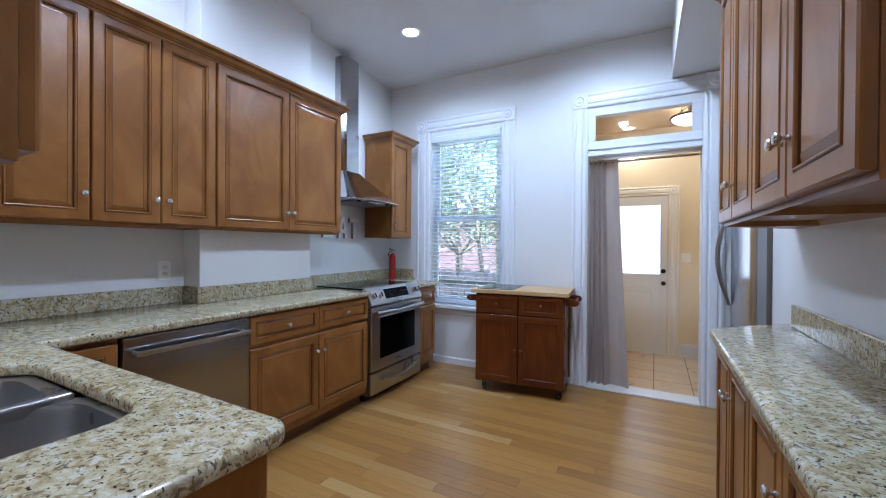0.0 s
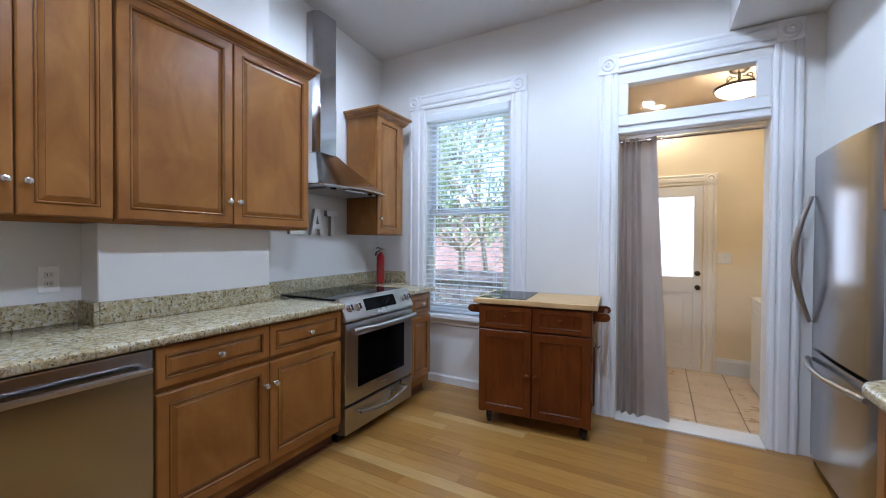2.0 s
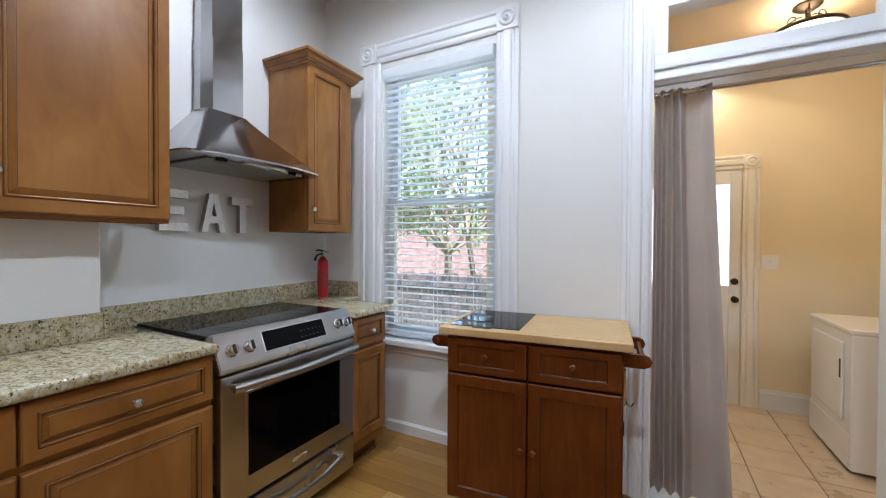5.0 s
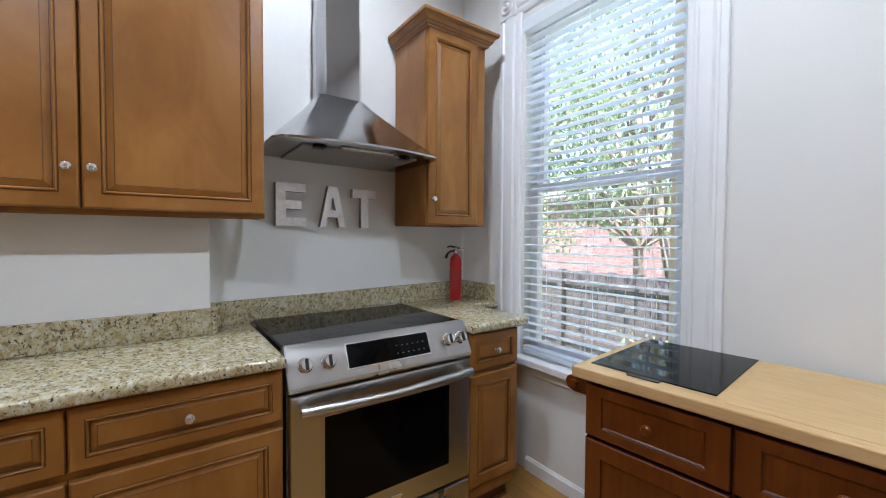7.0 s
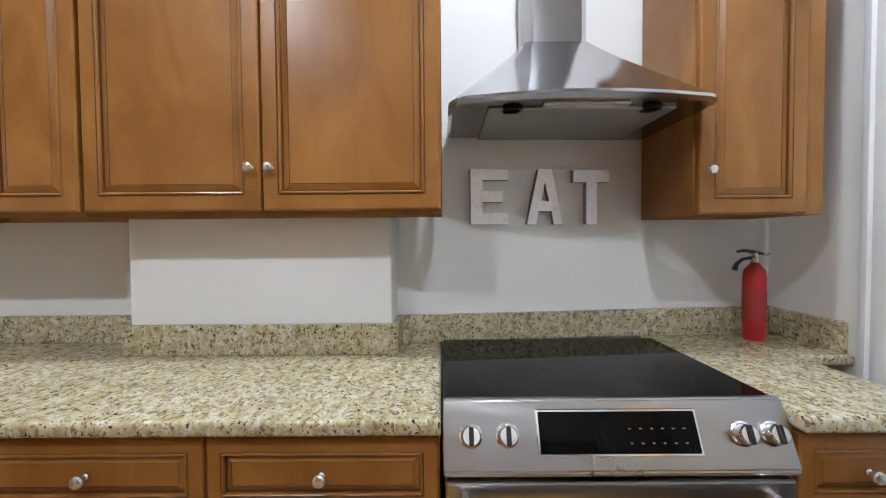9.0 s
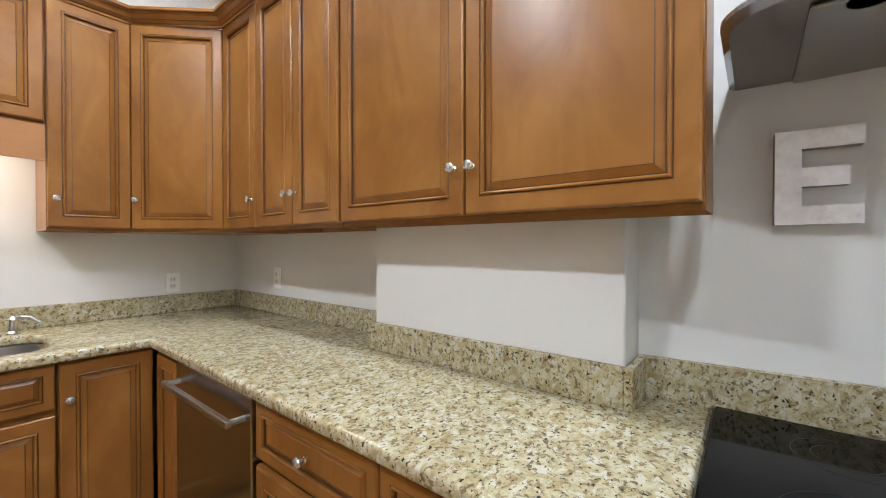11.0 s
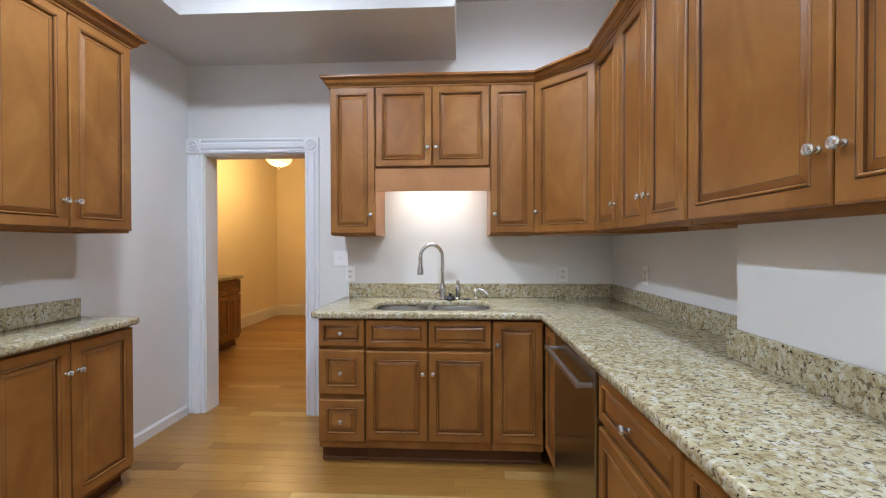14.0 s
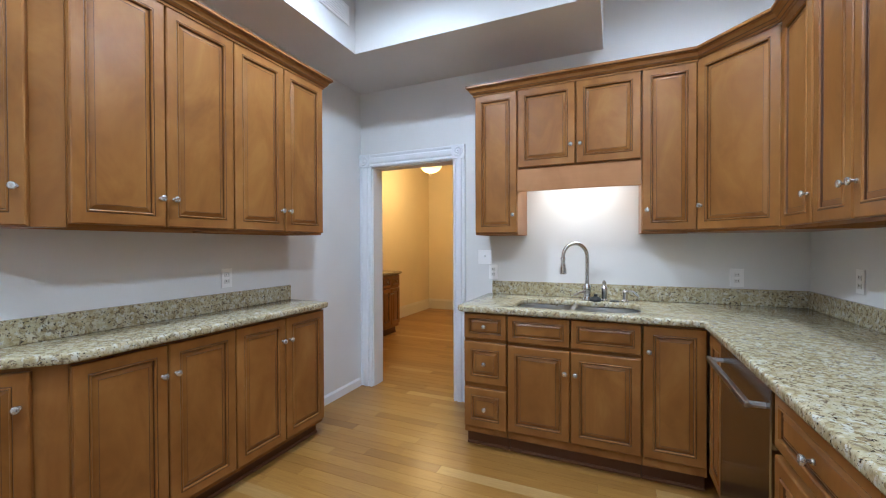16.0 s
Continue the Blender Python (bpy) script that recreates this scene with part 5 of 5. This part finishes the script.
for k in range(7):
    part("slat", solid((-0.14, -0.012, -0.052 + k * 0.0165), (0.14, -0.007, -0.044 + k * 0.0165)), M_WHITE, t)

# ---- laundry room ----
structure("wall_laundry_north", solid((-1.9, LY, LZ), (1.6, LY + 0.15, 3.0)), M_LAUNDRY, "pale yellow painted laundry wall", "wall")
wall("wall_laundry_west", "x", -1.35, -1.5, N + 0.16, LY, LZ, 3.0, [], M_LAUNDRY, "pale yellow painted laundry wall")
wall("wall_laundry_east", "x", 1.22, 1.37, N + 0.16, LY, LZ, 3.0, [], M_LAUNDRY, "pale yellow painted laundry wall")
structure("ceiling_laundry", solid((-1.5, N + 0.16, 2.83), (1.4, LY, 2.95)), M_DIMCEIL, "laundry ceiling coloured tan for its weak light", "ceiling")
fl = structure("floor_laundry", solid((-1.5, N + 0.02, LZ - 0.1), (1.4, LY, LZ - 0.006)), M_GROUT, "beige ceramic tile floor with dark joints", "floor")
tile = mesh_of(solid((-0.163, -0.163, -0.012), (0.163, 0.163, 0), 0.003), M_TILE)
for i in range(-4, 4):
    for j in range(6):
        part("tile", tile, None, fl, m=pose(0.17 + i * 0.335, N + 0.335 + j * 0.335, LZ))
skirting("baseboard_laundry", [(0.285, LY, LZ), (1.2, LY, LZ)], 0.17, "tall cream painted baseboard")
# entry door
DX0, DX1 = -0.665, 0.140
t = thing("entry_door", pose(0, LY - 0.02, LZ), "white entry door with a half-height window", "door", kind="structure")
bm = bmesh.new()
for lo, hi in (((DX0, 0, 0), (DX0 + 0.08, 0.03, 2.045)), ((DX1 - 0.08, 0, 0), (DX1, 0.03, 2.045)), ((DX0 + 0.08, 0, 0), (DX1 - 0.08, 0.03, 0.22)), ((DX0 + 0.08, 0, 0.86), (DX1 - 0.08, 0.03, 1.04)), ((DX0 + 0.08, 0, 1.93), (DX1 - 0.08, 0.03, 2.045)), ((DX0 + 0.08, 0.010, 0.22), (DX1 - 0.08, 0.026, 0.86))):
    box(bm, lo, hi, 0.003)
dr_ = part("door_leaf", bm, M_ENAMEL, t)
part("lower_panel", solid((DX0 + 0.17, 0.002, 0.27), (DX1 - 0.17, 0.012, 0.81), 0.006), M_ENAMEL, dr_)
# opaque pane glows to stand in for daylight; the wall behind is solid
M_GLOWPANE = glowing("daylight_glow_pane", (0.80, 0.82, 0.84), 0.30)
part("window", solid((DX0 + 0.08, 0.018, 1.04), (DX1 - 0.08, 0.024, 1.93)), M_GLOWPANE, dr_, "window pane with an added glow for daylight")
for k in range(27):
    part("slat", solid((DX0 + 0.085, -0.008, 1.07 + k * 0.031), (DX1 - 0.085, 0.012, 1.074 + k * 0.031)), M_SLAT, dr_)
kn = lathe([(0.027, 0.0), (0.027, -0.006), (0.012, -0.01), (0.011, -0.03), (0.024, -0.042), (0.026, -0.052), (0.018, -0.062), (0, -0.064)], 18, "y")
part("door_knob", kn, M_BRASS, dr_, "dark bronze door knob", m=pose(DX1 - 0.04, 0, 0.925), smooth=True)
part("deadbolt", lathe([(0.029, 0), (0.028, -0.012), (0.018, -0.016), (0, -0.017)], 18, "y"), M_BRASS, dr_, "dark bronze deadbolt", m=pose(DX1 - 0.04, 0, 1.08), smooth=True)
casing("entry_door_casing", pose(0, LY, LZ), DX0 - 0.01, DX1 + 0.012, 0.0, 2.055, 0.12, 0.12, 0.12, "cream painted casing with bullseye blocks round the entry door", M_LTRIM)
plate("light_switch", pose(0.345, LY, 1.155), 0.115, 0.116, "switch", "cream double toggle switch on the laundry wall")
# dryer
t = thing("clothes_dryer", pose(0.535, 5.68, LZ, 0, 0, -90), "white front-loading clothes dryer", "clothes dryer")
part("cabinet", solid((0.0, 0.0, 0.02), (0.685, 0.60, 0.855), 0.012, 2), M_ENAMEL, t)
part("top", solid((-0.004, -0.008, 0.855), (0.689, 0.61, 0.885), 0.008, 2), M_ENAMEL, t)
d_ = part("door", solid((0.10, -0.016, 0.30), (0.585, 0.0, 0.79), 0.008, 2), M_ENAMEL, t)
part("door_recess", solid((0.555, -0.019, 0.56), (0.575, -0.012, 0.68), 0.002), M_DARK, d_)
part("lower_panel", solid((0.01, -0.006, 0.03), (0.675, 0.0, 0.24), 0.003), M_ENAMEL, t)
part("console", solid((0.0, 0.46, 0.885), (0.685, 0.60, 1.01), 0.012, 2), M_ENAMEL, t)
# semi-flush lamp with scroll arms
t = thing("ceiling_lamp", pose(0.32, 5.06, 2.83), "bronze semi-flush ceiling lamp with scroll arms and cream glass bowl", "ceiling lamp")
part("canopy", lathe([(0, 0), (0.075, 0), (0.075, -0.012), (0.05, -0.03), (0.015, -0.036)], 24), M_BRASS, t, smooth=True)
part("stem", lathe([(0.012, -0.03), (0.012, -0.14), (0.02, -0.15)], 12), M_BRASS, t, smooth=True)
for a in range(3):
    ca, sa = math.cos(radians(120 * a + 20)), math.sin(radians(120 * a + 20))
    pts = []
    for k in range(13):
        f = k / 12
        r = 0.03 + 0.14 * f
        pts.append((ca * r, sa * r, -0.06 - 0.10 * f ** 1.6 + 0.02 * math.sin(f * math.pi)))
    sc_ = [(ca * (0.085 + 0.022 * math.cos(b_)), sa * (0.085 + 0.022 * math.cos(b_)), -0.055 + 0.022 * math.sin(b_)) for b_ in [radians(-90 + 30 * k) for k in range(11)]]
    part("scroll_arm", tube(pts, 0.005, 6), M_BRASS, t, smooth=True)
    part("scroll", tube(sc_, 0.004, 6), M_BRASS, t, smooth=True)
part("rim", lathe([(0.165, -0.165), (0.19, -0.158), (0.195, -0.168), (0.185, -0.178), (0.165, -0.175), (0.165, -0.165)], 32, caps=False), M_BRASS, t, smooth=True)
bw = part("bowl", lathe([(0.178, -0.17), (0.165, -0.195), (0.12, -0.225), (0.06, -0.242), (0, -0.246)], 32, caps=False), M_LAUNDRYGLOW, t, "glowing cream glass bowl", smooth=True)
bw.visible_shadow = False
t = thing("recessed_downlight", pose(-0.31, 5.80, 2.83), "round white recessed downlight, lit", "downlight", "ceiling downlights")
part("trim_ring", lathe([(0.062, 0.0), (0.085, 0.0), (0.083, -0.006), (0.066, -0.008), (0.062, -0.003), (0.062, 0.0)], 32, caps=False), M_WHITE, t, smooth=True)
part("lens", lathe([(0.0, -0.002), (0.062, -0.002), (0.062, -0.0005), (0, -0.0005)], 32), M_LAUNDRYGLOW, t, "glowing lamp face")

# ---- dining room ----
DZ = 2.95
structure("wall_dining_south", solid((-1.4, -4.35, 0), (2.2, -4.2, DZ)), M_YELLOW, "warm yellow painted dining room wall", "wall")
structure("wall_dining_east", solid((1.93, -4.2, 0), (2.08, S_ - 0.15, DZ)), M_YELLOW, "warm yellow painted dining room wall", "wall")
structure("wall_dining_west", solid((-1.4, -4.2, 0), (-1.25, S_ - 0.15, DZ)), M_YELLOW, "warm yellow painted dining room wall", "wall")
structure("ceiling_dining", solid((-1.4, -4.35, DZ), (2.2, S_ - 0.15, DZ + 0.15)), M_CEIL, "white dining room ceiling", "ceiling")
M_CREAM = painted("cream_trim_paint", (0.80, 0.74, 0.60), 0.35)
skirting("baseboard_dining_east", [(1.93, -2.04, 0), (1.93, -4.2, 0)], 0.2, "tall cream painted baseboard", M_CREAM)
skirting("baseboard_dining_south", [(1.93, -4.2, 0), (0.9, -4.2, 0)], 0.2, "tall cream painted baseboard", M_CREAM)
casing("dining_door_casing", pose(0, -4.2, 0, 0, 0, 180), -0.92, -0.05, 0.0, 2.0, 0.12, 0.12, 0.13, "cream painted door casing in the dining room", M_CREAM)
cabinet("sideboard_cabinet", pose(1.39, -1.05, 0, 0, 0, -90), 0.98, 0.535, 0, 0.875, drawers(0.98, 0.69, 0.86, 4) + doors(0.49, 0.15, 0.675, 2, 0.6) + doors(0.49, 0.15, 0.675, 2, 0.6, lo=0.49), "cherry-brown base cabinet along the dining room wall", "base cabinet", LG, 0.10)
w4 = thing("worktop", pose(0, 0, 0), "speckled granite top on the dining room cabinet", "worktop")
part("slab", rounded_prism([(1.345, -1.03), (1.345, -2.05), (1.925, -2.05), (1.925, -1.03)], 0.876, CT, 0.012), M_GRANITE, w4, smooth=True)
t = thing("ceiling_lamp", pose(1.07, -2.5, DZ), "ceiling lamp with a glowing amber glass bowl", "ceiling lamp")
part("canopy", lathe([(0, 0), (0.07, 0), (0.06, -0.03), (0.012, -0.04), (0.012, -0.30)], 24), M_BRASS, t, smooth=True)
bw = part("bowl", lathe([(0.185, -0.375), (0.187, -0.385), (0.165, -0.44), (0.11, -0.49), (0.04, -0.515), (0, -0.518)], 32, caps=False), M_WARMGLOW, t, "glowing amber glass bowl", smooth=True)
bw.visible_shadow = False
part("finial", lathe([(0, -0.515), (0.014, -0.52), (0.016, -0.535), (0.008, -0.55), (0, -0.555)], 12), M_BRASS, t, smooth=True)
part("rod", tube([(0, 0, -0.3), (0, 0, -0.515)], 0.006, 8), M_BRASS, t)

# ---- outdoors ----
GZ = -0.7
structure("ground", solid((-200, -200, GZ - 0.3), (200, 300, GZ)), M_GRASS, "dry grass ground behind the house", "ground")
random.seed(4)
def leaf_cloud(bm, centre, radius, n, size, squash=0.8):
    for _ in range(n):
        d = Vector((random.gauss(0, 1), random.gauss(0, 1), random.gauss(0, 1)))
        d = d.normalized() * radius * random.random() ** 0.4
        p = Vector(centre) + Vector((d.x, d.y, d.z * squash))
        e = Euler((random.uniform(0, 6.3), random.uniform(0, 6.3), random.uniform(0, 6.3))).to_matrix()
        s_ = size * random.uniform(0.6, 1.3)
        vs = [bm.verts.new(p + e @ Vector(v) * s_) for v in ((0, 0, 0), (0.35, 0.22, 0.05), (1, 0, 0), (0.35, -0.22, 0.05))]
        bm.faces.new(vs)
def tree(name, at, height, label, trunk_r=0.11, crown_lo=0.35, clumps=26, spread=1.7, leaf=0.13, per=130):
    t = thing(name, pose(*at), label, "tree")
    bm = bmesh.new()
    tips = []
    stem = [(0.15 * math.sin(k * 0.9), 0.1 * math.cos(k * 1.3) - 0.1, height * 0.8 * k / 7) for k in range(8)]
    tube(stem, [trunk_r * (1 - 0.85 * k / 7) for k in range(8)], 8, bm)
    for k in range(clumps):
        f = crown_lo + (0.95 - crown_lo) * (k + random.random()) / clumps
        a = random.uniform(0, 6.28)
        i = min(int(f * 7), 6)
        p0 = Vector(stem[i])
        r = spread * random.uniform(0.5, 1.0) * (1 - 0.5 * abs(f - 0.55))
        p1 = Vector((r * math.cos(a), r * math.sin(a), height * (f + 0.1)))
        mid = (p0 + p1) / 2 + Vector((0, 0, -0.1))
        tube([p0, mid, p1], [trunk_r * 0.3, trunk_r * 0.18, 0.008], 5, bm)
        tips.append((p1, mid))
    part("trunk", bm, M_BARK, t, "grey trunk with spreading limbs", smooth=True)
    bm = bmesh.new()
    for p1, mid in tips:
        leaf_cloud(bm, p1, random.uniform(0.45, 0.85), per, leaf)
        leaf_cloud(bm, mid, 0.4, per // 3, leaf)
    part("crown", bm, M_LEAF, t, "open crown of small green leaves")
    return t
tree("yard_tree", (-3.6, 8.6, GZ), 6.0, "leafy green yard tree outside the window", 0.09, 0.36, 26, 2.1, 0.12, 110)
tree("yard_tree", (-5.6, 11.5, GZ), 7.5, "leafy green yard tree behind the fence", 0.14, 0.3, 36, 2.8, 0.18, 150)
tree("yard_tree", (-7.4, 9.0, GZ), 6.5, "leafy green yard tree beside the fence", 0.11, 0.22, 32, 2.0, 0.14, 130)
tree("yard_tree", (-1.0, 12.5, GZ), 7.0, "leafy green yard tree behind the fence", 0.13, 0.35, 30, 2.4, 0.18, 140)
def shrub(at, r, label, n):
    t = thing("yard_shrub", pose(*at), label, "shrub")
    bm = bmesh.new()
    tips = []
    for k in range(9):
        a = 6.28 * k / 9
        tip = Vector((r * 0.7 * math.cos(a), r * 0.7 * math.sin(a), r * random.uniform(0.9, 1.6)))
        tube([(0, 0, 0), tip * 0.5 + Vector((0, 0, 0.05)), tip], [0.02, 0.012, 0.005], 5, bm)
        tips.append(tip)
    part("stems", bm, M_BARK, t)
    bm = bmesh.new()
    for tip in tips:
        leaf_cloud(bm, tip, r * 0.45, n, 0.09)
    part("leaves", bm, M_LEAF, t, "small pale green leaves")
shrub((-2.9, 6.9, GZ), 0.5, "small sparse shrub before the fence", 14)
fence = thing("yard_fence", pose(0, 7.7, GZ), "weathered grey wooden board fence", "fence")
brd = mesh_of(solid((0, 0, 0.03), (0.135, 0.02, 1.46), 0.004), M_FENCE)
for k in range(80):
    part("board", brd, None, fence, m=pose(-9.5 + k * 0.145, 0.004 * (k % 3), 0.02 * ((k * 7) % 3)))
for z in (0.35, 1.25):
    part("rail", solid((-9.5, -0.045, z), (2.1, -0.002, z + 0.09), 0.004), M_FENCE, fence)
for k in range(6):
    part("post", solid((-9.4 + k * 2.3, -0.13, 0), (-9.3 + k * 2.3, -0.046, 1.50), 0.006), M_FENCE, fence)
house = thing("brick_house", pose(-9.0, 17.0, GZ), "red brick house beyond the fence", "house")
part("wall", solid((-5, 0, 0), (6.5, 6, 3.6)), M_MORTAR, house)
bm = bmesh.new()
for r in range(30):
    for k in range(50):
        x = -5 + k * 0.23 + (0.115 if r % 2 else 0)
        if x + 0.22 < 6.5:
            box(bm, (x, -0.012, 0.02 + r * 0.12), (x + 0.218, 0.0, 0.02 + r * 0.12 + 0.105))
tagged(part("brickwork", bm, M_BRICK, house, "courses of red brick"), kind="stuff")
part("roof", prism([(-5.4, -0.4), (6.9, -0.4), (6.9, 6.4), (-5.4, 6.4)], 3.6, 3.8), M_ROOF, house)

for z in (1.51, 0.72):
    t = thing("side_knob", pose(0.33, 0.9405, z), "small pewter knob on the cabinet's end panel", "knob")
    part("knob", KNOB, None, t)

# ---- oak strip floor, last ----
kf = structure("floor", solid((-2.75, -0.0065, -0.02), (1.3, N - 0.002, -0.0035)), M_TOE, "oak strip floor with a satin finish", "floor")
random.seed(11)
PW = 0.0815
rows_n, FY = 49, N - 0.003 - 49 * 0.0815
PL = {}
def plank(length):
    key = round(length, 1)
    if key not in PL:
        bm = bmesh.new()
        x1_, y1_, b_ = key, PW - 0.0003, 0.0005
        top = [bm.verts.new(p) for p in ((b_, b_, 0), (x1_ - b_, b_, 0), (x1_ - b_, y1_ - b_, 0), (b_, y1_ - b_, 0))]
        bot = [bm.verts.new(p) for p in ((0.0005, 0, -0.003), (x1_ - 0.0005, 0, -0.003), (x1_ - 0.0005, y1_, -0.003), (0.0005, y1_, -0.003))]
        bm.faces.new(top)
        for k in range(4):
            bm.faces.new((top[k], top[(k + 1) % 4], bot[(k + 1) % 4], bot[k]))
        PL[key] = mesh_of(bm, M_PLANK)
    return PL[key], key
for r in range(rows_n):
    x = -2.1 - random.random() * 0.6
    if r * PW < 0.62:
        x = -2.1
    while x < 0.62:
        me, ln = plank(random.choice((0.5, 0.7, 0.9, 1.0, 1.2, 1.4)))
        part("plank", me, None, kf, m=pose(x, FY + r * PW, 0))
        x += ln
bm = bmesh.new()
y = FY - 0.0005 - PW
while y > -4.25:
    x = -1.25 - random.random() * 0.4
    while x < 1.92:
        ln = random.choice((0.5, 0.7, 0.9, 1.1, 1.4))
        if x < -1.25:
            ln, x = ln - (-1.25 - x), -1.25
        ln = min(ln, 1.93 - x)
        if ln < 0.05:
            break
        b_ = 0.0005
        tp = [bm.verts.new(p) for p in ((x + b_, y + b_, 0), (x + ln - b_, y + b_, 0), (x + ln - b_, y + PW - 0.001 - b_, 0), (x + b_, y + PW - 0.001 - b_, 0))]
        bt = [bm.verts.new(p) for p in ((x, y, -0.003), (x + ln - 0.001, y, -0.003), (x + ln - 0.001, y + PW - 0.001, -0.003), (x, y + PW - 0.001, -0.003))]
        bm.faces.new(tp)
        for k in range(4):
            bm.faces.new((tp[k], tp[(k + 1) % 4], bt[(k + 1) % 4], bt[k]))
        x += ln
    y -= PW
tagged(structure("floor_dining", bm, M_PLANK, "oak strip floor in the dining room", "floor"), kind="stuff")
